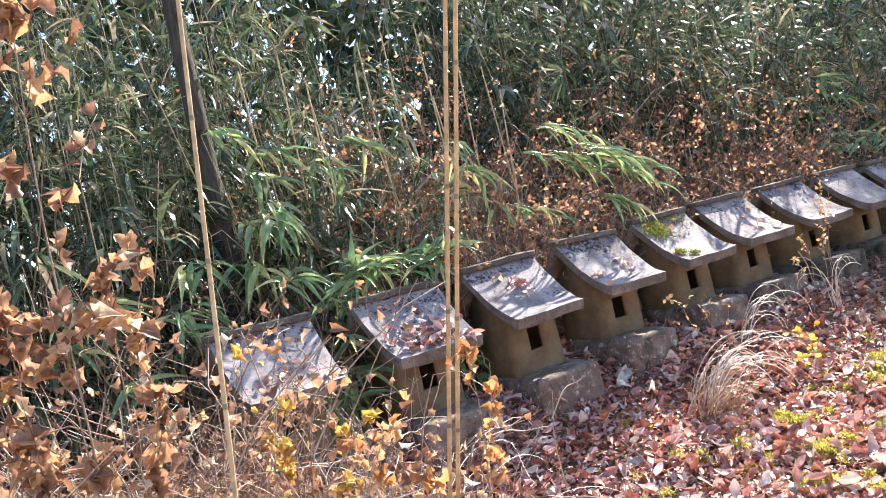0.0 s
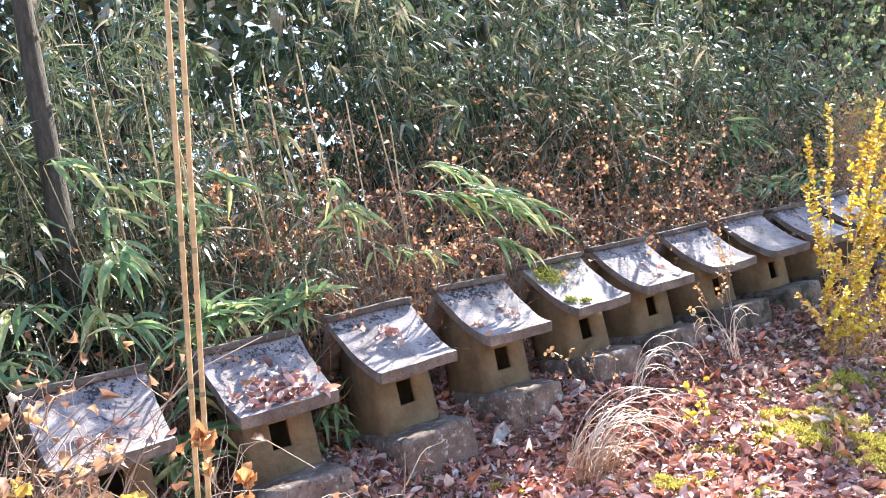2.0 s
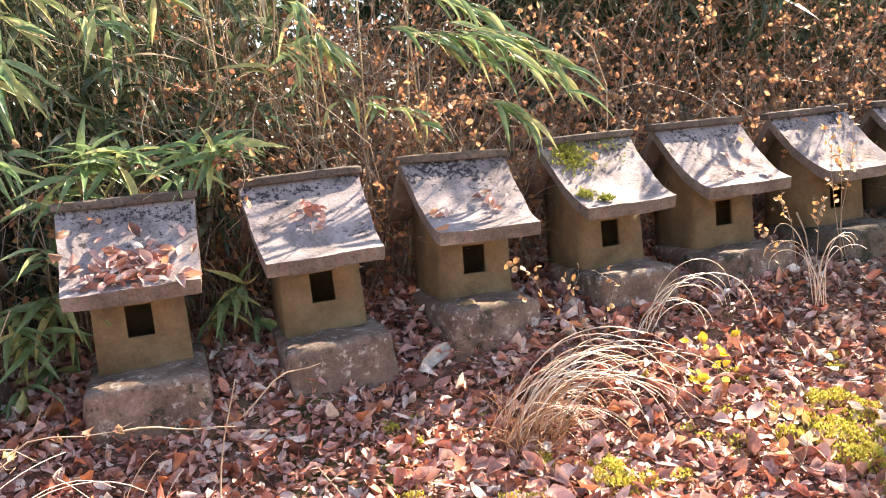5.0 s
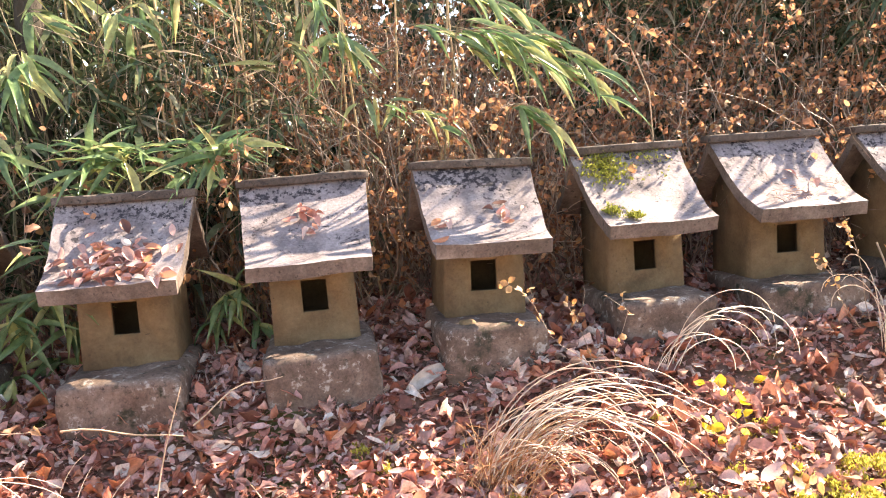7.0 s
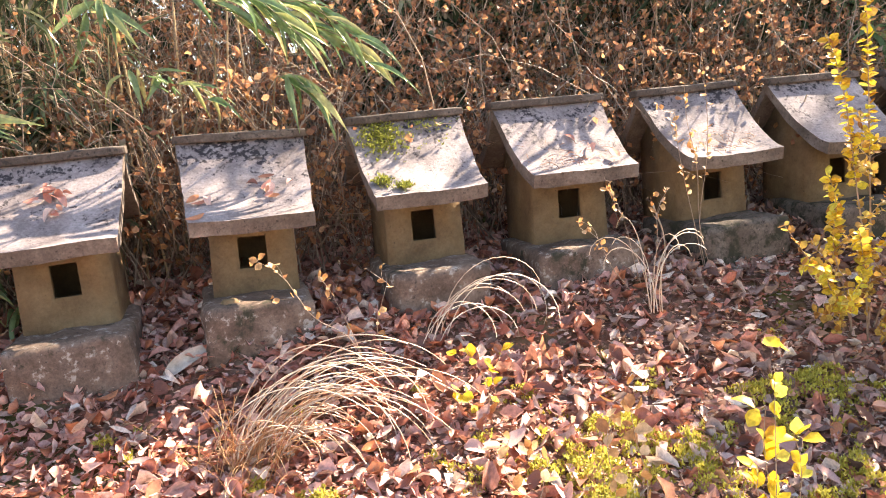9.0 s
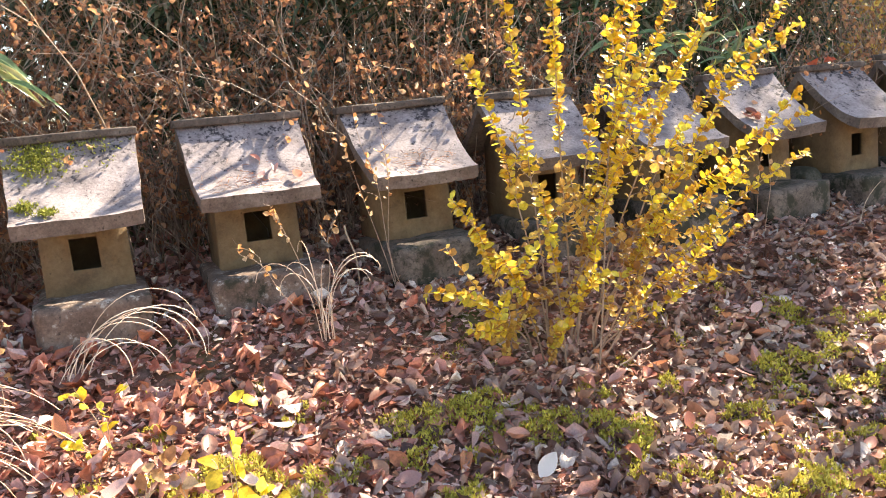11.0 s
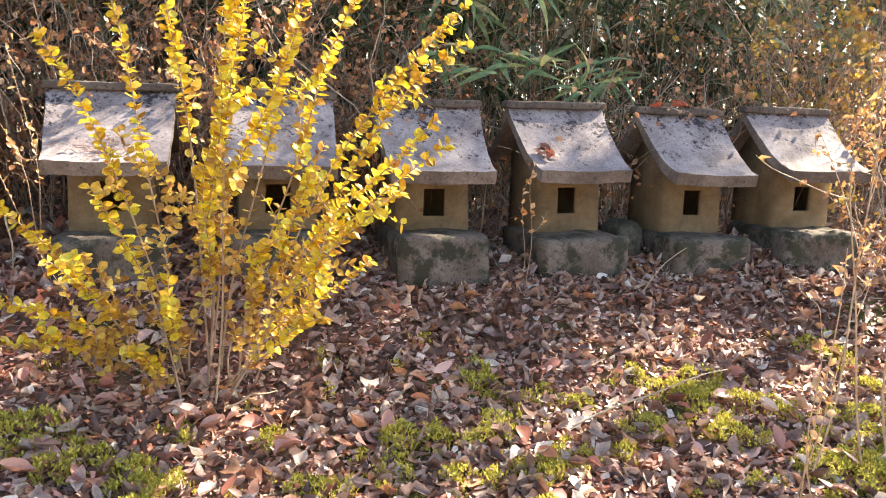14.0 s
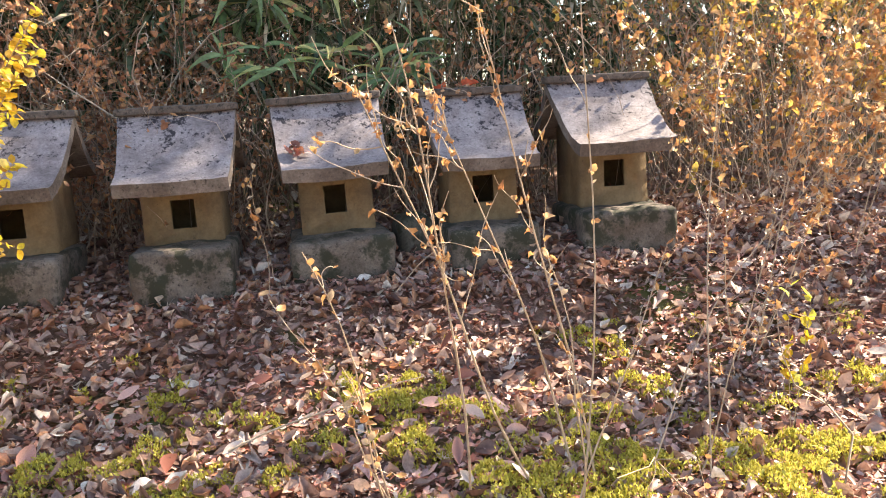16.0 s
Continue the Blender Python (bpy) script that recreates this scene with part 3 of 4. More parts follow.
def build_single_leaves():
    bed = empty_thing("loose_leaves", Matrix(), "single curled fallen leaves lying on the litter", "leaves", kind="stuff")
    for _ in range(290):
        x, y = float(RNG.uniform(2.6, 8.2)), float(RNG.uniform(2.05, 3.2))
        lay_leaf(bed, (x, y, float(ground_z(x, y)) + float(RNG.uniform(0.025, 0.04))), Vector((0, -0.25, 1)) + Vector(RNG.normal(0, 0.28, 3)), float(RNG.uniform(0.06, 0.11)))


def needles_on_roofs():
    for i in (0, 5, 6):
        acc = Gather()
        for _ in range(60):
            p, nn = roof_point(i, float(np.clip(RNG.normal(-0.1, 0.4), -0.9, 0.9)), float(np.clip(RNG.normal(0.27, 0.1), 0.03, 0.6)))
            a = RNG.uniform(0, 6.28)
            d = Vector((math.cos(a), math.sin(a) * 0.7, math.sin(a) * 0.35)) * float(RNG.uniform(0.01, 0.03))
            acc.tube([p + nn * 0.005 - d, p + nn * 0.009, p + nn * 0.005 + d], 0.0011, 0.0008, 3)
        tagged(new("needle_litter", acc.mesh("needle_litter", MAT_RUSSET)), "brown needles and crumbs on a stone roof", "needles", kind="stuff")


def moss_sprigs(name, pts, ups, size, label, material, kind="stuff"):
    n = len(pts)
    acc = Gather()
    for _ in range(3):
        ln = RNG.uniform(0.6, 1.3, n) * size
        spread(acc, SMALL, pts + rand_dir(n, 0.1) * size * 0.4, ups + rand_dir(n) * 0.75, rand_dir(n), ln, ln * 0.42)
    return tagged(new(name, acc.mesh(name, material)), label, "moss", kind=kind)


def build_moss():
    n = 125000
    x, y = RNG.uniform(1.5, 10.5, n), RNG.uniform(1.85, 3.3, n)
    f = np.array([0.5 * noise.noise(Vector((a * 1.7, b * 1.9, 8.0))) + 0.6 * noise.noise(Vector((a * 5, b * 6, 2.0))) + 0.4 * noise.noise(Vector((a * 15, b * 15, 5.0))) for a, b in zip(x, y)])
    lim = RNG.uniform(-0.02, 0.2, n) + 0.30 * smooth_step(2.6, 3.3, y) + 0.3 * smooth_step(3.6, 2.2, x)
    s = f > lim
    x, y, f = x[s], y[s], (f - lim)[s]
    z = ground_z(x, y) + 0.008 + np.minimum(0.04, f * 0.16)
    moss_sprigs("ground_moss", np.stack([x, y, z], -1), np.tile(np.array([0, -0.1, 1.0]), (len(x), 1)), 0.018, "yellow-green moss cushions among fallen leaves", MAT_MOSS)
    for u0, s0, n, r in ((-0.5, 0.80, 500, 0.16), (-0.75, 0.28, 110, 0.07), (-0.45, 0.16, 110, 0.06), (0.35, 0.97, 130, 0.2)):
        pts, ups = [], []
        for _ in range(n):
            p, nn = roof_point(4, float(np.clip(RNG.normal(u0, r * 1.3), -0.97, 0.97)), float(np.clip(RNG.normal(s0, r * 0.55), 0.03, 1.0)))
            pts.append(p + nn * float(RNG.uniform(0, 0.012)))
            ups.append(nn)
        moss_sprigs("roof_moss", np.array(pts), np.array(ups), 0.014, "green moss cushion on a stone roof", MAT_ROOF_MOSS)


build_litter()
build_crumbs()
build_roof_leaves()
build_single_leaves()
needles_on_roofs()
build_moss()


# ---- thickets behind the row ----
def bamboo_zone(name, label, n_canes, n_sprays, box, height, leaf_mat):
    x0, x1, y0, y1 = box
    canes = Gather()
    tops = []
    for _ in range(n_canes):
        x, y = RNG.uniform(x0, x1), y0 + (y1 - y0) * RNG.uniform(0, 1) ** 1.3
        h = height(y) * RNG.uniform(0.6, 1.08)
        z = float(ground_z(x, y)) - 0.02
        lean = RNG.normal(0, 0.13, 2) * h * (0.5 if RNG.uniform() < 0.75 else 2.0)
        p = wander((x, y, z), (x + lean[0], y + lean[1], z + h), 5, 0, 0.012)
        r = RNG.uniform(0.0025, 0.0065)
        canes.tube(p, r, r * 0.45, 4)
        tops.append(p)
    ob = empty_thing(name, Matrix(), label, "bamboo", kind="stuff")
    tagged(part("culms", canes.mesh("culms", MAT_CULM), None, ob), kind="stuff")
    tops = np.array(tops)
    pick = RNG.integers(0, len(tops), n_sprays)
    t = RNG.uniform(0.1, 1.0, n_sprays) ** 0.6 * 3.999
    i = t.astype(int)
    a = tops[pick, i] * (1 - (t - i))[:, None] + tops[pick, i + 1] * (t - i)[:, None]
    acc = Gather()
    face = RNG.uniform(0, 2 * np.pi, n_sprays)
    for k in range(5):
        ang = face + RNG.normal(0, 0.55, n_sprays)
        way = np.stack([np.cos(ang), np.sin(ang) - 0.15, RNG.normal(-0.45, 0.45, n_sprays)], -1)
        ln = RNG.uniform(0.14, 0.33, n_sprays)
        pos = a + way * RNG.uniform(0.0, 0.06, n_sprays)[:, None]
        spread(acc, LONG, pos, way, rand_dir(n_sprays) * 0.4 + np.array([0, 0, 1.0]), ln, ln * RNG.uniform(0.09, 0.15, n_sprays))
    tagged(part("foliage", acc.mesh("foliage", leaf_mat), None, ob), kind="stuff")


def brush_zone(name, label, n_stems, n_leaves, box, height, leaf_mat, leaf_len, stem_mat, leaf_set=None):
    x0, x1, y0, y1 = box
    acc, lines = Gather(), []
    for _ in range(n_stems):
        x, y = RNG.uniform(x0, x1), RNG.uniform(y0, y1)
        h = height(y) * RNG.uniform(0.35, 1.0)
        z = float(ground_z(x, y))
        d = RNG.normal(0, 0.45, 2) * h
        p = wander((x, y, z), (x + d[0], y + d[1] * 0.6 - 0.05, z + h), 7, RNG.uniform(0, 0.25) * h, 0.05)
        r = RNG.uniform(0.0015, 0.005)
        acc.tube(p, r, r * 0.4, 4)
        lines.append(p)
        for _ in range(3):
            q = p[RNG.integers(2, 6)]
            e = q + RNG.normal(0, 0.16, 3) + np.array([0, -0.05, 0.03])
            b = wander(q, e, 7, 0.03, 0.015)
            acc.tube(b, r * 0.5, r * 0.25, 3)
            lines.append(b)
    ob = empty_thing(name, Matrix(), label, "brush", kind="stuff")
    tagged(part("twigs", acc.mesh("twigs", stem_mat), None, ob), kind="stuff")
    lines = np.array(lines)
    pick, k = RNG.integers(0, len(lines), n_leaves), RNG.integers(1, 7, n_leaves)
    pos = lines[pick, k] + RNG.normal(0, 0.02, (n_leaves, 3))
    ln = RNG.uniform(0.6, 1.3, n_leaves) * leaf_len
    lv = Gather()
    spread(lv, leaf_set or ROUND_LIGHT, pos, rand_dir(n_leaves) - np.array([0, 0, 0.3]), rand_dir(n_leaves), ln, ln * RNG.uniform(0.5, 0.85, n_leaves))
    tagged(part("foliage", lv.mesh("foliage", leaf_mat), None, ob), kind="stuff")


def tall(y):
    return float(np.interp(y, [4.2, 4.8, 5.5, 7.5], [1.35, 2.0, 2.9, 4.2]))


def lower(y):
    return float(np.interp(y, [4.2, 5.0, 6.5], [0.95, 1.7, 2.7]))


bamboo_zone("bamboo_thicket", "dense dwarf bamboo thicket with tan culms and glossy green leaves", 980, 4500, (-3.2, 2.9, 4.3, 7.6), tall, MAT_BAMBOO)
bamboo_zone("bamboo_thicket", "dark dwarf bamboo behind russet brush", 500, 4200, (4.0, 9.4, 4.9, 8.0), tall, MAT_BAMBOO)
brush_zone("dry_brush", "tangled bare twigs with small russet leaves", 1200, 27000, (2.2, 7.0, 4.3, 6.0), lower, MAT_RUSSET, 0.034, MAT_TWIG, CURLED_LIGHT)
brush_zone("dry_brush", "thin brown brush and dry stalks behind the shrines", 480, 9000, (6.8, 11.5, 4.4, 6.4), lower, MAT_RUSSET, 0.028, MAT_TWIG)
brush_zone("dry_brush", "low dry twigs under the bamboo", 480, 2600, (-1.0, 3.7, 4.3, 5.4), lambda y: 1.4, MAT_RUSSET, 0.026, MAT_TWIG)


brush_zone("dry_brush", "low dry sprigs and leaves right behind the shrines", 230, 2600, (0.9, 9.3, 4.14, 4.42), lambda y: 0.95, MAT_RUSSET, 0.034, MAT_TWIG)
brush_zone("sunlit_bush", "pale green sunlit bushes beyond the row", 260, 8500, (10.2, 16.0, 6.0, 8.6), lambda y: 3.6, MAT_SPRAY, 0.07, MAT_TWIG)


def far_woods():
    acc = Gather()
    n = 60000
    x, y = RNG.uniform(-14, 24, n), RNG.uniform(8.2, 11, n)
    z = ground_z(x, y) + RNG.uniform(0, 1, n) ** 0.8 * 6.0
    ln = RNG.uniform(0.14, 0.34, n)
    spread(acc, SMALL, np.stack([x, y, z], -1), rand_dir(n) - np.array([0, 0, 0.4]), rand_dir(n), ln, ln * 0.5)
    ob = empty_thing("far_woods", Matrix(), "dim evergreen wood behind the bamboo", "woods", kind="stuff")
    tagged(part("foliage", acc.mesh("foliage", MAT_BAMBOO), None, ob), kind="stuff")
    st = Gather()
    for _ in range(40):
        a, b = RNG.uniform(-14, 24), RNG.uniform(8, 13)
        zz = float(ground_z(a, b))
        st.tube(wander((a, b, zz), (a + RNG.normal(0, 0.4), b, zz + 7), 5, 0, 0.06), RNG.uniform(0.04, 0.11), 0.03, 6)
    tagged(part("stems", st.mesh("stems", MAT_BARK), None, ob), kind="stuff")


far_woods()


# ---- trees ----
def tree(x, y, label, height, r, lean, n_limbs, n_leaves, leaf_mat, spread_r):
    z = float(ground_z(x, y)) - 0.1
    ob = empty_thing("tree", pose(x, y, z), label, "tree")
    p = wander((0, 0, 0), (lean[0], lean[1], height), 9, 0, 0.03)
    acc = Gather()
    acc.tube(p, r, r * 0.25, 9)
    part("trunk", acc.mesh("trunk", MAT_BARK), None, ob)
    limbs, ends = Gather(), []
    for k in range(n_limbs):
        f = RNG.uniform(0.5, 0.98)
        q = p[int(f * 8)]
        a = RNG.uniform(0, 6.28)
        e = q + np.array([math.cos(a), math.sin(a), RNG.uniform(0.1, 0.8)]) * spread_r * RNG.uniform(0.5, 1.0)
        b = wander(q, e, 7, 0.1, 0.08)
        limbs.tube(b, r * 0.28, r * 0.06, 5)
        for _ in range(9):
            q2 = b[RNG.integers(2, 7)]
            c = wander(q2, q2 + RNG.normal(0, 0.4, 3) * spread_r * 0.5, 7, 0.03, 0.04)
            limbs.tube(c, r * 0.07, r * 0.02, 4)
            ends.append(c)
    part("limbs", limbs.mesh("limbs", MAT_BARK), None, ob)
    ends = np.array(ends)
    pos = ends[RNG.integers(0, len(ends), n_leaves), RNG.integers(1, 7, n_leaves)] + RNG.normal(0, 0.07, (n_leaves, 3))
    ln = RNG.uniform(0.05, 0.11, n_leaves)
    lv = Gather()
    spread(lv, ROUND_LIGHT, pos, rand_dir(n_leaves), rand_dir(n_leaves), ln, ln * 0.55)
    part("crown", lv.mesh("crown", leaf_mat), None, ob)
    return ob


tree(1.42, 4.62, "dark slender tree trunk rising out of the bamboo", 6.5, 0.078, (0.05, 0.1), 8, 900, MAT_RUSSET, 1.6)
# Trunk with an added, unseen crown, set where it dapples roofs and ground.
tree(9.30, 6.90, "dark leaning tree trunk behind the last shrines", 6.8, 0.06, (-0.5, 0.5), 9, 1500, MAT_RUSSET, 2.0)
# Unseen tree, added so that its sparse crown dapples the right of the row.
tree(12.9, 5.4, "added unseen tree with sparse brown leaves, dappling the row", 7.0, 0.12, (0.2, -0.3), 5, 700, MAT_RUSSET, 2.4)
# Added out of view as a shade caster; its place follows the sun's direction.
tree(15.8, 8.25, "added unseen evergreen crown shading the end of the row", 9.2, 0.13, (-0.2, 0.1), 34, 14500, MAT_BAMBOO, 2.25)


# ---- leafy bamboo plants close to the shrines ----
def bamboo_plant(root, curves, label, leaf_len, per, way0, scatter, mat=None):
    """A culm whose leafy twigs follow curves; leaves leave each twig about way0."""
    root = np.array([root[0], root[1], float(ground_z(root[0], root[1])) - 0.02])
    ob = empty_thing("bamboo_plant", Matrix.Translation(root), label, "bamboo")
    culm = Gather()
    top = max((np.array(c[0]) for c in curves), key=lambda q: q[2]) - root
    culm.tube(wander((0, 0, 0), top, 7, 0.05, 0.01), 0.006, 0.0025, 6)
    part("culm", culm.mesh("culm", MAT_CULM), None, ob)
    for a, b in curves:
        tw, lv = Gather(), Gather()
        line = wander(np.array(a) - root, np.array(b) - root, 8, 0.04, 0.008)
        tw.tube(line, 0.0024, 0.0010, 4)
        br = part("twig", tw.mesh("twig", MAT_CULM), None, ob)
        t = np.linspace(0.15, 1, per) * 6.999
        i = t.astype(int)
        pos = line[i] * (1 - (t - i))[:, None] + line[i + 1] * (t - i)[:, None]
        side = np.where(np.arange(per) % 2 == 0, 1.0, -1.0)[:, None]
        way = np.array(way0)[None] + RNG.normal(0, 1, (per, 3)) * np.array(scatter) + side * np.array(scatter)[None] * np.array([0.5, 0, 0.5])
        ln = RNG.uniform(0.7, 1.2, per) * leaf_len
        spread(lv, LONG_FINE, pos, way, RNG.normal(0, 0.3, (per, 3)) + np.array([0.1, -0.7, 0.8]), ln, ln * RNG.uniform(0.11, 0.16, per))
        part("leaves", lv.mesh("leaves", mat or MAT_SPRAY), None, br)
    return ob


def twigs(cx, cy, cz, sx, sy, sz, step, n):
    """Twig lines of one step each, scattered in a box."""
    out = []
    for _ in range(n):
        p = np.array([cx + RNG.uniform(-sx, sx), cy + RNG.uniform(-sy, sy), cz + RNG.uniform(-sz, sz)])
        out.append((p - np.array(step) * 0.5, p + np.array(step) * 0.5))
    return out


WIDE, HANG, ARCH = (0.9, 0.35, 0.35), (0.55, 0.3, 0.25), (0.22, 0.15, 0.22)
for root, c, n, ln, per, way, scatter, label in (
    ((2.20, 4.40), (2.15, 4.00, 1.20, 0.32, 0.08, 0.09, (0.1, -0.1, 0.05)), 9, 0.25, 7, (0.15, -0.35, 0.0), WIDE, "bright green bamboo spray above a stone shrine"),
    ((1.72, 4.35), (1.72, 4.02, 1.12, 0.22, 0.08, 0.14, (0.08, -0.1, 0.05)), 6, 0.25, 6, (0.1, -0.4, -0.1), WIDE, "broad-leaved bamboo spray behind leaf-strewn roofs"),
    ((2.38, 4.25), (2.38, 3.90, 0.58, 0.10, 0.12, 0.20, (0.03, -0.1, 0.05)), 5, 0.20, 6, (0.1, -0.4, -0.3), HANG, "low bamboo leaves between two shrines"),
    ((1.64, 4.20), (1.64, 3.88, 0.62, 0.14, 0.14, 0.26, (0.03, -0.1, 0.05)), 9, 0.24, 6, (0.1, -0.4, -0.4), HANG, "low bamboo leaves between two shrines"),
    ((1.35, 4.45), (1.38, 4.18, 1.45, 0.30, 0.10, 0.25, (0.1, -0.1, 0.0)), 8, 0.27, 6, (0.3, -0.3, -0.55), HANG, "drooping bamboo leaves beside a dark trunk"),
    ((3.05, 4.45), (3.46, 3.95, 1.72, 0.16, 0.14, 0.15, (0.30, -0.15, -0.16)), 5, 0.26, 7, (0.85, -0.2, -0.6), ARCH, "yellow-green bamboo spray arching over the shrines"),
    ((3.30, 4.45), (3.66, 3.75, 1.50, 0.16, 0.12, 0.13, (0.26, -0.15, -0.18)), 5, 0.25, 7, (0.85, -0.2, -0.65), ARCH, "yellow-green bamboo spray arching over the shrines"),
    ((3.40, 4.40), (3.66, 3.78, 1.24, 0.03, 0.03, 0.03, (0.12, -0.12, -0.06)), 2, 0.25, 6, (0.75, -0.25, -0.75), ARCH, "bamboo leaves hanging onto a mossy roof"),
    ((3.10, 4.40), (3.15, 4.12, 1.35, 0.22, 0.10, 0.18, (0.12, -0.1, -0.05)), 3, 0.18, 5, (0.5, -0.2, -0.5), HANG, "pale bamboo leaves drooping in the thicket"),
    ((2.72, 4.60), (2.80, 4.20, 1.75, 0.16, 0.12, 0.10, (0.1, -0.1, 0.0)), 3, 0.24, 6, (0.2, -0.3, -0.8), HANG, "pale bamboo leaves drooping in the thicket"),
    ((0.75, 4.30), (0.80, 4.10, 1.10, 0.35, 0.10, 0.30, (0.1, -0.1, 0.0)), 9, 0.24, 6, (0.3, -0.3, -0.5), HANG, "dark bamboo leaves at the thicket's edge"),
    ((1.70, 4.60), (1.75, 4.30, 1.95, 0.45, 0.15, 0.28, (0.15, -0.1, -0.05)), 6, 0.27, 6, (0.6, -0.2, -0.6), HANG, "long pale bamboo leaves drooping in the thicket"),
    ((7.30, 4.75), (7.30, 4.50, 1.28, 0.35, 0.10, 0.10, (0.1, -0.1, 0.05)), 6, 0.24, 6, (0.1, -0.4, -0.1), WIDE, "dim bamboo leaves behind the shrines"),
    ((7.90, 4.70), (7.95, 4.50, 1.24, 0.25, 0.10, 0.10, (0.1, -0.1, 0.05)), 5, 0.24, 6, (-0.1, -0.4, -0.1), WIDE, "dim bamboo leaves behind the shrines"),
    ((6.95, 5.20), (7.15, 4.85, 1.80, 0.40, 0.15, 0.22, (0.2, -0.1, -0.1)), 8, 0.30, 7, (0.6, -0.3, -0.5), HANG, "pale bamboo leaves above the brush"),
):
    bamboo_plant(root, twigs(*c, n), label, ln, per, way, scatter)


# ---- grass tufts ----
def grass_tuft(x, y, label, n, length, heading, spread_a, bend, r=0.0016, mat=None, foot=0.05, lift0=(40, 86), late=1.2):
    """Blades leave the ground steeply and arch over: bend is the range of their tip angle in degrees."""
    z = float(ground_z(x, y)) - 0.01
    ob = empty_thing("dry_grass", pose(x, y, z), label, "grass")
    groups = [Gather() for _ in range(min(6, n))]
    for k in range(n):
        a = radians(heading) + RNG.normal(0, spread_a)
        L = length * RNG.uniform(0.5, 1.1)
        t = np.linspace(0, 1, 16)
        lift = np.radians(RNG.uniform(*lift0)) - np.radians(RNG.uniform(*bend)) * t ** (late * RNG.uniform(0.8, 1.3))
        step = L / 15
        run, hgt = np.cumsum(np.cos(lift)) * step, np.cumsum(np.sin(lift)) * step
        sway = RNG.normal(0, 0.02) * t ** 2
        px = math.cos(a) * run - math.sin(a) * sway + RNG.normal(0, foot)
        py = math.sin(a) * run * 0.8 + math.cos(a) * sway + RNG.normal(0, foot * 0.7)
        groups[k % len(groups)].tube(np.stack([px, py, np.maximum(hgt, 0.0)], -1), r * RNG.uniform(0.8, 1.3), r * RNG.uniform(0.5, 0.9), 3)
    for g in groups:
        part("blades", g.mesh("blades", mat or MAT_STRAW), None, ob)
    return ob


grass_tuft(3.32, 3.12, "arching straw-coloured dry grass tuft among fallen leaves", 58, 0.78, -4, 0.45, (95, 165), 0.0025, None, 0.07, (52, 84), 1.1)
grass_tuft(3.30, 3.06, "low rust-coloured dry grass tuft", 110, 0.30, -20, 1.5, (10, 110), 0.0015, MAT_RUSTY, 0.08)
grass_tuft(4.92, 3.36, "thin arching dry grass before a shrine", 9, 0.56, -20, 1.2, (120, 185), 0.0026, None, 0.02, (80, 92), 2.6)
grass_tuft(4.02, 3.38, "thin arching dry grass before a shrine", 10, 0.72, 0, 0.35, (130, 185), 0.0022, None, 0.03, (60, 85), 1.3)
grass_tuft(1.95, 3.02, "sparse pale grass stalks on the leaf litter", 12, 0.34, 200, 1.6, (20, 90), 0.0016)
grass_tuft(1.45, 2.70, "long pale dry grass bent over the leaves", 12, 0.80, 15, 0.5, (70, 120), 0.0020)


# ---- leafy shrubs and twigs ----
def leafy_shrub(name, base, tips, label, category, stem_mat, leaf_mat, leaf_len, step, side_n, side_len, r=0.006, bow=0.1, along=0.25, fan=0.0, leaf_set=None, clump=0):
    b0 = np.array([base[0], base[1], float(ground_z(base[0], base[1])) - 0.02])
    ob = empty_thing(name, Matrix.Translation(b0), label, category)
    for tip in tips:
        end = np.array(tip) - b0
        st, lv = Gather(), Gather()
        start = np.array([RNG.normal(0, 0.03 + fan), RNG.normal(0, 0.03), 0.0])
        main = wander(start, end, 10, bow * np.linalg.norm(end), 0.012)
        st.tube(main, r, r * 0.35, 5)
        lines = [(main, along)]
        for _ in range(side_n):
            k = RNG.integers(4, 10)
            d = (main[k] - main[k - 1])
            d = d / np.linalg.norm(d) + RNG.normal(0, 0.55, 3)
            tw = wander(main[k], main[k] + d * side_len * RNG.uniform(0.4, 1.0), 10, 0.0, 0.006)
            st.tube(tw, r * 0.4, r * 0.2, 4)
            lines.append((tw, 0.1))
        for ln_pts, a in lines:
            seg = np.linalg.norm(np.diff(ln_pts, axis=0), axis=1).sum()
            n = max(2, int(seg * (1 - a) / step))
            f = RNG.uniform(0, 1, n)
            if clump:
                f = np.clip(RNG.uniform(0, 1, clump)[RNG.integers(0, clump, n)] + RNG.normal(0, 0.02, n), 0, 1)
            t = (a + (1 - a) * f) * 8.999
            i = t.astype(int)
            pos = ln_pts[i] * (1 - (t - i))[:, None] + ln_pts[i + 1] * (t - i)[:, None]
            dirs = rand_dir(n) + (ln_pts[i + 1] - ln_pts[i]) / (np.linalg.norm(ln_pts[i + 1] - ln_pts[i], axis=1)[:, None] + 1e-9) * 0.6
            L = leaf_len * RNG.uniform(0.6, 1.15, n)
            spread(lv, leaf_set or ROUND, pos, dirs, rand_dir(n) * 0.6 + np.array([0, -0.4, 0.8]), L, L * RNG.uniform(0.55, 0.8, n))
        branch = part("branch", st.mesh("branch", stem_mat), None, ob)
        part("leaves", lv.mesh("leaves", leaf_mat), None, branch)
    return ob


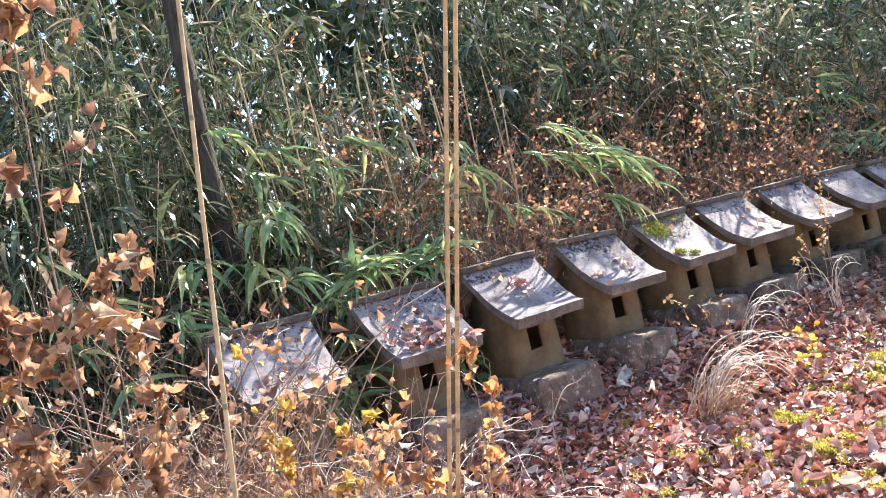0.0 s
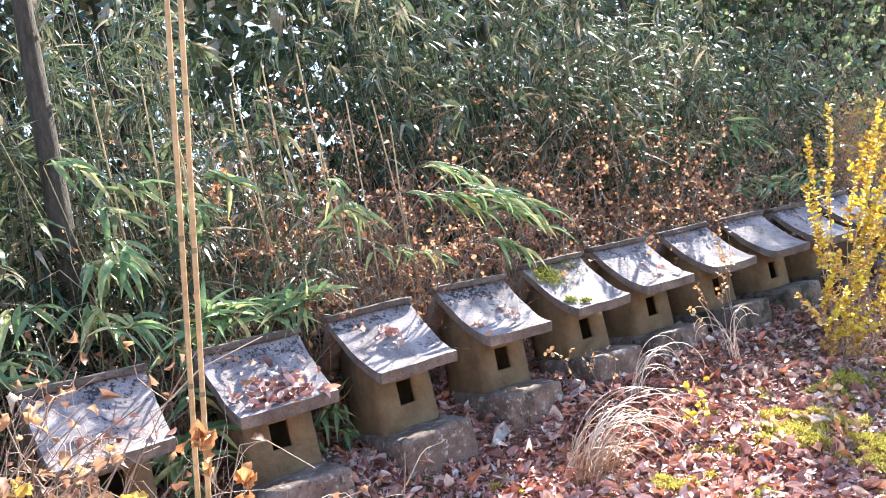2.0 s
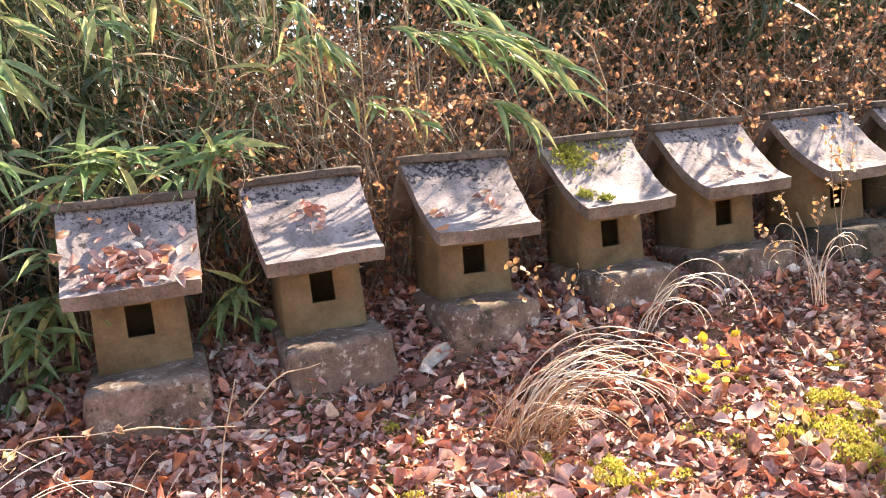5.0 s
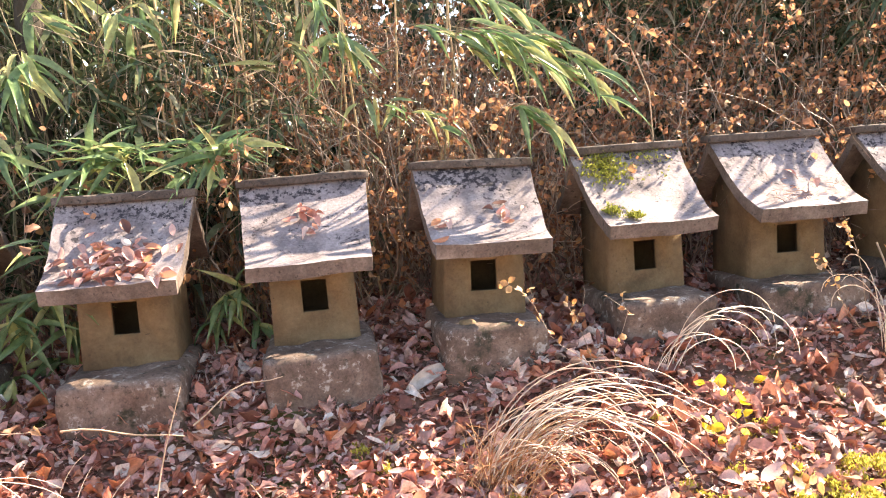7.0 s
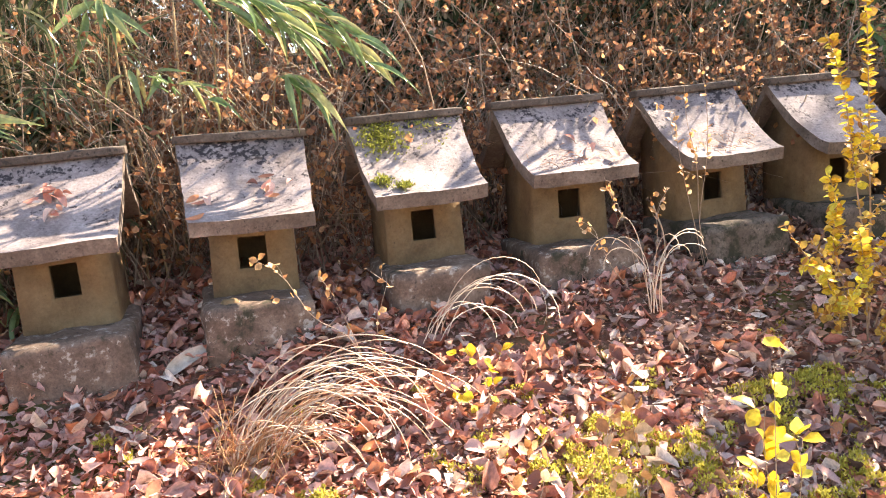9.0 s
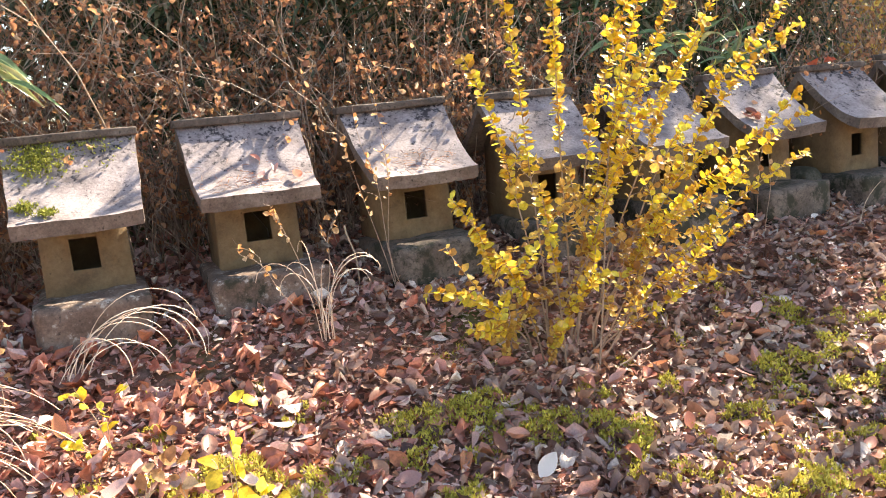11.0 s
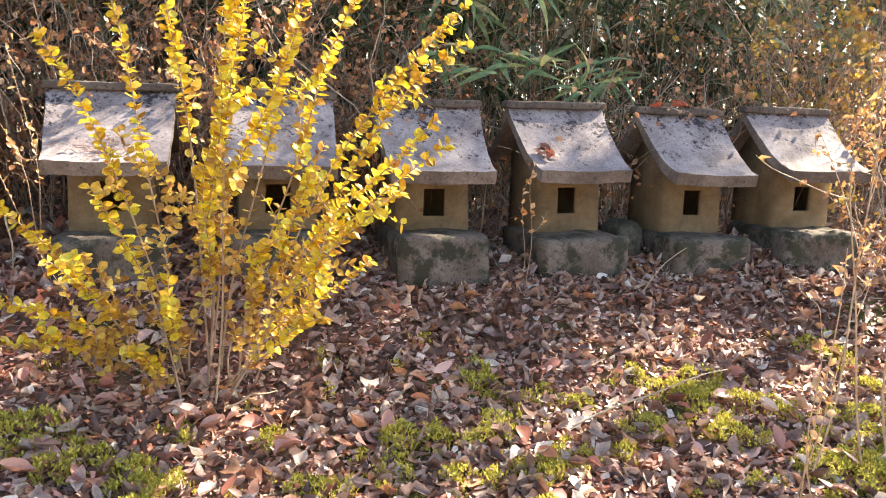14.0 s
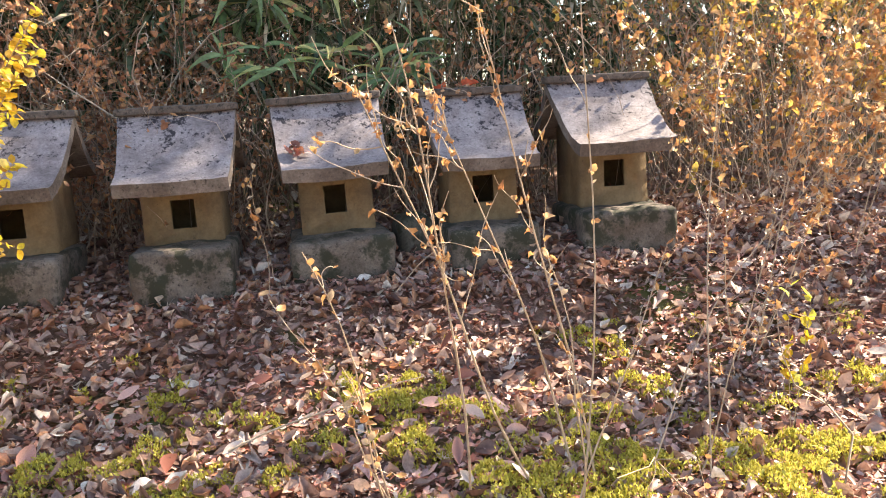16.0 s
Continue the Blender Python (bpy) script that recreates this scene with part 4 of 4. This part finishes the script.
def paired_leaves(acc, line, a, step, size):
    """Leaves in opposite pairs along a bent stem, from the fraction a to its tip."""
    seg = np.linalg.norm(np.diff(line, axis=0), axis=1).sum()
    n = max(3, int(seg * (1 - a) / step))
    t = np.clip(a + (1 - a) * (np.arange(n) + RNG.uniform(0, 0.8, n)) / n, 0, 0.999) * (len(line) - 1.001)
    i = t.astype(int)
    pos = line[i] * (1 - (t - i))[:, None] + line[i + 1] * (t - i)[:, None]
    tan = line[i + 1] - line[i]
    tan = tan / (np.linalg.norm(tan, axis=1)[:, None] + 1e-9)
    side = np.cross(tan, np.array([0.1, 0.9, 0.5]) + RNG.normal(0, 0.5, (n, 3)))
    side = side / (np.linalg.norm(side, axis=1)[:, None] + 1e-9)
    for sign in (1, -1):
        L = size * RNG.uniform(0.6, 1.15, n)
        spread(acc, ROUND, pos, side * sign + tan * 0.35 + RNG.normal(0, 0.35, (n, 3)), RNG.normal(0, 0.45, (n, 3)) + np.array([0.2, -0.3, 0.8]), L, L * RNG.uniform(0.62, 0.9, n))


def chain_shrub(base, tips, label):
    """Upright stems that bow outwards into long chains of paired leaves, with duller leaves inside."""
    b0 = np.array([base[0], base[1], float(ground_z(base[0], base[1])) - 0.02])
    ob = empty_thing("yellow_shrub", Matrix.Translation(b0), label, "shrub")
    for tip in tips:
        end = np.array(tip) - b0
        start = np.array([end[0] * 0.22 + RNG.normal(0, 0.05), RNG.normal(0, 0.05), 0.0])
        mid = start + (end - start) * np.array([0.30, 0.30, 0.62]) + RNG.normal(0, 0.03, 3)
        t = np.linspace(0, 1, 14)[:, None]
        main = start * (1 - t) ** 2 + 2 * mid * t * (1 - t) + end * t ** 2
        main += np.sin(np.pi * 3 * t) * RNG.normal(0, 0.012, 3)
        st, lv, inner = Gather(), Gather(), Gather()
        st.tube(main, 0.0045, 0.0014, 5)
        paired_leaves(lv, main, 0.48, 0.019, 0.037)
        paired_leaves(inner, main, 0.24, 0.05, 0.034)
        for _ in range(4):
            k = int(RNG.integers(4, 10))
            d = main[k + 1] - main[k]
            d = d / np.linalg.norm(d) + RNG.normal(0, 0.6, 3)
            tw = wander(main[k], main[k] + d * RNG.uniform(0.06, 0.17), 6, 0.0, 0.006)
            st.tube(tw, 0.0018, 0.0009, 4)
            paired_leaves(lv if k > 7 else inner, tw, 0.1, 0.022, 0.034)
        branch = part("branch", st.mesh("branch", MAT_TWIG), None, ob)
        part("leaves", lv.mesh("leaves", MAT_YELLOW), None, branch)
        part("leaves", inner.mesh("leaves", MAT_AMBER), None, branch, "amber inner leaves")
    return ob


chain_shrub((5.84, 3.18), [
    (5.42, 2.95, 1.22), (5.56, 2.95, 1.52), (5.72, 2.85, 1.70), (6.06, 2.70, 1.66), (6.02, 2.80, 1.48), (6.28, 2.78, 1.54), (6.43, 2.76, 1.47),
    (6.70, 2.80, 1.36), (6.70, 2.76, 1.25), (6.17, 2.62, 1.26), (6.62, 2.66, 0.93), (6.58, 2.66, 1.00), (6.44, 2.48, 0.80), (6.40, 2.70, 0.57),
    (6.24, 2.62, 0.41), (5.12, 2.72, 0.50), (5.22, 2.62, 0.39), (5.25, 2.75, 0.78), (5.66, 2.80, 0.28), (5.92, 2.70, 0.90), (5.95, 2.72, 1.16),
    (5.58, 2.78, 0.78), (6.12, 2.68, 0.64), (5.80, 2.72, 0.46), (5.44, 2.84, 0.56), (6.22, 2.66, 0.84)],
    "shrub with bright yellow autumn leaves on thin upright stems")

leafy_shrub("twig_shrub", (7.98, 2.42), [(7.66, 2.12, 1.20), (7.88, 2.18, 1.22), (7.58, 2.10, 1.02), (7.78, 2.18, 0.95)],
    "nearly bare shrub with pale twigs and withered tan leaves", "shrub", MAT_PALE, MAT_ORANGE, 0.027, 0.045, 10, 0.20, 0.0042, 0.03, 0.80, 0.10, CURLED)
leafy_shrub("twig_shrub", (8.08, 2.28), [(8.21, 2.35, 1.85), (8.39, 2.3, 0.59), (8.02, 2.2, 0.62)],
    "thin upright sapling stem with few withered leaves", "shrub", MAT_PALE, MAT_ORANGE, 0.024, 0.07, 4, 0.14, 0.0035, 0.0, 0.35)
leafy_shrub("twig_shrub", (7.64, 2.22), [(7.42, 1.90, 0.72), (7.38, 1.92, 0.55), (7.48, 1.95, 0.45)],
    "small withered seedling with pale leaves", "shrub", MAT_PALE, MAT_ORANGE, 0.028, 0.05, 3, 0.10, 0.0032, 0.02, 0.4)
leafy_shrub("twig_shrub", (8.45, 2.30), [(8.72, 2.30, 0.48), (8.70, 2.60, 1.04), (8.95, 2.5, 0.72)],
    "thin shrub with small orange withered leaves", "shrub", MAT_PALE, MAT_ORANGE, 0.028, 0.045, 8, 0.24, 0.003, 0.10, 0.75, 0.04, CURLED)
leafy_shrub("twig_shrub", (9.05, 3.0), [(8.80, 2.85, 1.05), (9.35, 2.9, 1.15), (9.1, 2.8, 0.9), (9.5, 3.0, 0.85)],
    "thin shrub with small orange withered leaves", "shrub", MAT_PALE, MAT_ORANGE, 0.034, 0.034, 14, 0.38, 0.003, 0.08, 0.75, 0.08, CURLED)
leafy_shrub("twig_shrub", (9.75, 3.5), [(9.4, 3.3, 1.35), (9.8, 3.2, 1.6), (10.1, 3.3, 1.5), (10.2, 3.5, 1.2), (9.75, 3.2, 0.9)],
    "thin shrub with small amber withered leaves", "shrub", MAT_PALE, MAT_ORANGE, 0.038, 0.022, 16, 0.42, 0.003, 0.08, 0.6, 0.1, CURLED)
# Sunlight on this brush is put into the leaf colour: brighter amber.
brush_zone("dry_brush", "sunlit orange brush beyond the last shrine", 150, 6500, (9.4, 13.0, 4.0, 6.4), lambda y: 1.8, MAT_AMBER, 0.042, MAT_PALE)
brush_zone("dry_brush", "thin dry weeds at the slope's edge", 16, 200, (8.4, 10.8, 1.95, 2.9), lambda y: 0.55, MAT_ORANGE, 0.022, MAT_PALE)

for bx, by, tips, lab, mat in (
    (4.44, 1.98, [(4.43, 1.90, 0.50), (4.47, 1.90, 0.36), (4.38, 1.9, 0.30), (4.42, 1.92, 0.42)], "small seedling with yellow leaves on mossy ground", MAT_YELLOW),
    (4.08, 3.02, [(4.06, 3.0, 0.34), (4.12, 3.0, 0.26), (4.04, 3.0, 0.18)], "small seedling with yellow-orange leaves", MAT_YELLOW),
    (4.30, 2.40, [(4.32, 2.36, 0.36), (4.27, 2.36, 0.30)], "small seedling with yellow-orange leaves", MAT_ORANGE),
    (4.06, 2.62, [(4.06, 2.60, 0.17), (4.10, 2.60, 0.10)], "small seedling with orange leaves", MAT_ORANGE),
    (8.9, 2.5, [(8.88, 2.5, 0.42), (8.95, 2.5, 0.36)], "small seedling with yellow-orange leaves", MAT_YELLOW),
):
    leafy_shrub("seedling", (bx, by), tips, lab, "seedling", MAT_TWIG, mat, 0.046, 0.03, 1, 0.05, 0.002, 0.0, 0.3)

# sprigs that cross the fronts of the shrines
for bx, by, tips, lab in (
    (3.78, 3.34, [(3.42, 3.30, 0.66), (3.62, 3.30, 0.58), (3.86, 3.30, 0.52)], "thin twig with withered yellow-brown leaves before a shrine"),
    (4.95, 3.45, [(4.78, 3.42, 0.74), (5.05, 3.42, 0.72), (4.66, 3.40, 0.60)], "thin twig with withered brown leaves before a shrine"),
    (5.30, 3.55, [(5.14, 3.42, 1.12), (5.22, 3.42, 1.22), (5.08, 3.40, 0.98)], "twig with orange leaves between two shrines"),
    (7.20, 3.60, [(7.22, 3.5, 0.85), (7.16, 3.5, 0.72)], "dry brown sprig between two shrines"),
):
    leafy_shrub("twig_sprig", (bx, by), tips, lab, "twig", MAT_TWIG, MAT_ORANGE, 0.03, 0.035, 3, 0.10, 0.0022, 0.05, 0.45)

# ---- tangle and canes at the start of the walk ----
brush_zone("vine_tangle", "tangle of dry vines with curled orange leaves", 190, 900, (-0.25, 0.95, 2.15, 3.3), lambda y: 1.25, MAT_WITHERED, 0.050, MAT_VINE, CURLED)
brush_zone("vine_tangle", "low mat of dry tan vines", 760, 2200, (-0.3, 1.2, 2.0, 3.2), lambda y: 0.8, MAT_WITHERED, 0.045, MAT_VINE, CURLED)
leafy_shrub("climbing_vine", (0.22, 2.25), [(0.34, 1.95, 1.98), (0.20, 2.1, 1.5), (0.10, 2.1, 1.6), (0.42, 2.1, 1.62), (0.28, 2.0, 1.35), (0.5, 2.2, 1.25)],
    "dry climbing vine with large curled orange leaves", "vine", MAT_VINE, MAT_WITHERED, 0.060, 0.024, 6, 0.22, 0.004, 0.03, 0.3, 0.05, CURLED, 5)
leafy_shrub("climbing_vine", (1.12, 1.86), [(1.16, 1.74, 0.98), (0.98, 1.78, 0.86), (1.26, 1.80, 0.92), (1.02, 1.80, 0.66), (0.86, 1.9, 0.9), (1.20, 1.85, 0.55)],
    "thin vine with yellow-orange leaves at tan canes", "vine", MAT_VINE, MAT_ORANGE, 0.046, 0.036, 3, 0.14, 0.0025, 0.03, 0.45, 0.04, CURLED, 3)
leafy_shrub("climbing_vine", (0.86, 2.5), [(0.84, 2.25, 1.02), (0.80, 2.1, 0.90), (0.98, 2.2, 0.86), (0.74, 2.3, 0.98), (1.10, 2.3, 0.80)],
    "thin vine with yellow leaves over dry stalks", "vine", MAT_VINE, MAT_AMBER, 0.042, 0.032, 3, 0.14, 0.0025, 0.03, 0.4, 0.05, CURLED, 3)


def cane(x, y, top, r, label):
    z = float(ground_z(x, y)) - 0.05
    ob = empty_thing("cane", pose(x, y, z), label, "cane", "tan canes")
    end = np.array([top[0] - x, top[1] - y, top[2] - z])
    k = 9
    for i in range(k):
        a, b = end * (i / k), end * ((i + 1) / k)
        acc = Gather()
        acc.tube([a, a + (b - a) * 0.04, a + (b - a) * 0.96, b], r * (1 - 0.25 * i / k), r * (1 - 0.25 * (i + 1) / k), 8)
        part("internode", acc.mesh("internode", MAT_CANE), None, ob)
        ring = Gather()
        ring.tube([b - end * 0.002, b, b + end * 0.002], r * 1.12 * (1 - 0.25 * i / k), r * 1.05 * (1 - 0.25 * i / k), 8)
        part("node", ring.mesh("node", MAT_CULM), None, ob)


cane(1.13, 2.29, (1.252, 1.23, 2.65), 0.0068, "tan dry bamboo cane standing beside a second cane")
cane(1.15, 2.28, (1.275, 1.24, 2.60), 0.0068, "tan dry bamboo cane standing beside a second cane")
cane(0.40, 1.75, (0.74, 1.75, 2.60), 0.0062, "single tan dry bamboo cane among vines")
for x, y, dx, h in ((2.05, 4.42, 0.06, 2.4), (2.46, 4.38, 0.03, 2.6), (2.92, 4.40, 0.02, 2.7), (1.72, 4.40, -0.02, 2.5), (3.12, 4.45, 0.12, 2.4), (2.20, 4.36, -0.12, 2.3), (2.34, 4.50, 0.16, 2.5), (2.62, 4.34, -0.20, 2.1), (2.70, 4.52, 0.05, 2.7), (3.02, 4.34, -0.10, 2.2), (3.28, 4.40, 0.22, 2.2), (1.90, 4.50, 0.10, 2.6), (3.50, 4.50, -0.04, 2.4)):
    cane(x, y, (x + dx, y + 0.1, h), 0.0062, "tall tan bamboo cane at the thicket's edge")


# ---- sticks, stones, large dead leaf ----
def stick(a, b, r, label, sag=0.02):
    acc = Gather()
    c = np.array(a)
    acc.tube(wander((0, 0, 0), np.array(b) - c, 8, sag, 0.008), r, r * 0.5, 5)
    tagged(part("stick", acc.mesh("stick", MAT_PALE), None, None), label, "stick").location = c


for a, b, r, lab in (
    ((1.95, 3.05, 0.38), (2.30, 3.12, 0.30), 0.0035, "pale bare twig before a stone plinth"),
    ((2.33, 3.12, 0.33), (2.62, 3.2, 0.44), 0.0035, "pale bare twig before a stone plinth"),
    ((2.20, 2.95, 0.0), (2.32, 3.05, 0.48), 0.0035, "thin dead stalk standing in leaves"),
    ((2.62, 2.85, -0.02), (2.52, 2.9, 0.20), 0.003, "thin dead stalk standing in leaves"),
    ((2.40, 2.80, -0.02), (2.62, 2.9, 0.16), 0.003, "thin dead stalk lying on leaves"),
    ((7.10, 2.72, -0.02), (7.75, 2.82, 0.12), 0.004, "pale fallen twig on the leaf litter"),
    ((4.9, 3.35, 0.16), (5.3, 3.28, 0.14), 0.004, "fallen twig on the leaf litter"),
    ((5.95, 2.95, 0.03), (6.12, 2.98, 0.07), 0.004, "fallen twig on the leaf litter"),
    ((6.0, 3.95, 0.45), (6.06, 3.9, 1.02), 0.007, "bare stem between two shrines"),
    ((7.72, 3.45, 0.28), (7.98, 3.55, 0.46), 0.003, "thin twig leaning on a plinth"),
    ((5.12, 3.7, 0.62), (5.14, 3.62, 0.3), 0.005, "pale dead stalk between two shrines"),
):
    stick(a, b, r, lab)

big = Gather()
big.blades(leaf_shape(9, OVAL, -0.25, 0.15), np.array([[3.03, 3.46, 0.25]]), np.array([[0.85, 0.25, 0.42]]), np.array([[0.1, -0.7, 0.6]]), np.array([0.24]), np.array([0.06]))
tagged(new("dead_leaf", big.mesh("dead_leaf", stem_material("grey_dead_leaf", [(0.0, (0.42, 0.36, 0.32)), (1.0, (0.5, 0.44, 0.4))]))), "long grey dead leaf leaning beside a plinth", "leaf")


def stone(x, y, z, w, d, h, label, mat, turn=0):
    ob = part("stone", rough_block(w, d, h, min(w, d, h) * 0.4, 0.006, x * 3, 4), mat, None)
    ob.matrix_world = pose(x, y, z, 0, 0, turn)
    tagged(ob, label, "stone")


stone(3.30, 3.545, 0.452, 0.062, 0.05, 0.045, "small brown pebble lying on a stone plinth", MAT_BODY, 20)
stone(6.02, 4.02, 0.30, 0.16, 0.16, 0.16, "small pale stone beside a shrine", MAT_BASE, 25)
stone(7.86, 3.98, 0.30, 0.18, 0.22, 0.24, "dark mossy rounded stone between two shrines", MAT_DARK_STONE, 10)
stone(5.08, 4.05, 0.32, 0.18, 0.16, 0.10, "flat pale stone between two shrines", MAT_BASE, 5)

red = empty_thing("red_leaf", Matrix.Translation((8.05, 4.075, 1.113)), "bright red fallen leaves lying on a ridge cap", "leaf")
MAT_RED = leaf_material("red_leaf", [(0.0, (0.62, 0.08, 0.03)), (1.0, (0.70, 0.16, 0.06))], 0.45, 0.4)
for dx, ln in ((-0.03, 0.07), (0.10, 0.06), (0.14, 0.05)):
    acc = Gather()
    spread(acc, CURLED, np.array([[dx, 0.0, 0.0]]), np.array([[0.9, -0.3, 0.25]]), np.array([[0.0, -0.7, 0.7]]), ln, ln * 0.8)
    part("blade", acc.mesh("blade", MAT_RED), None, red)
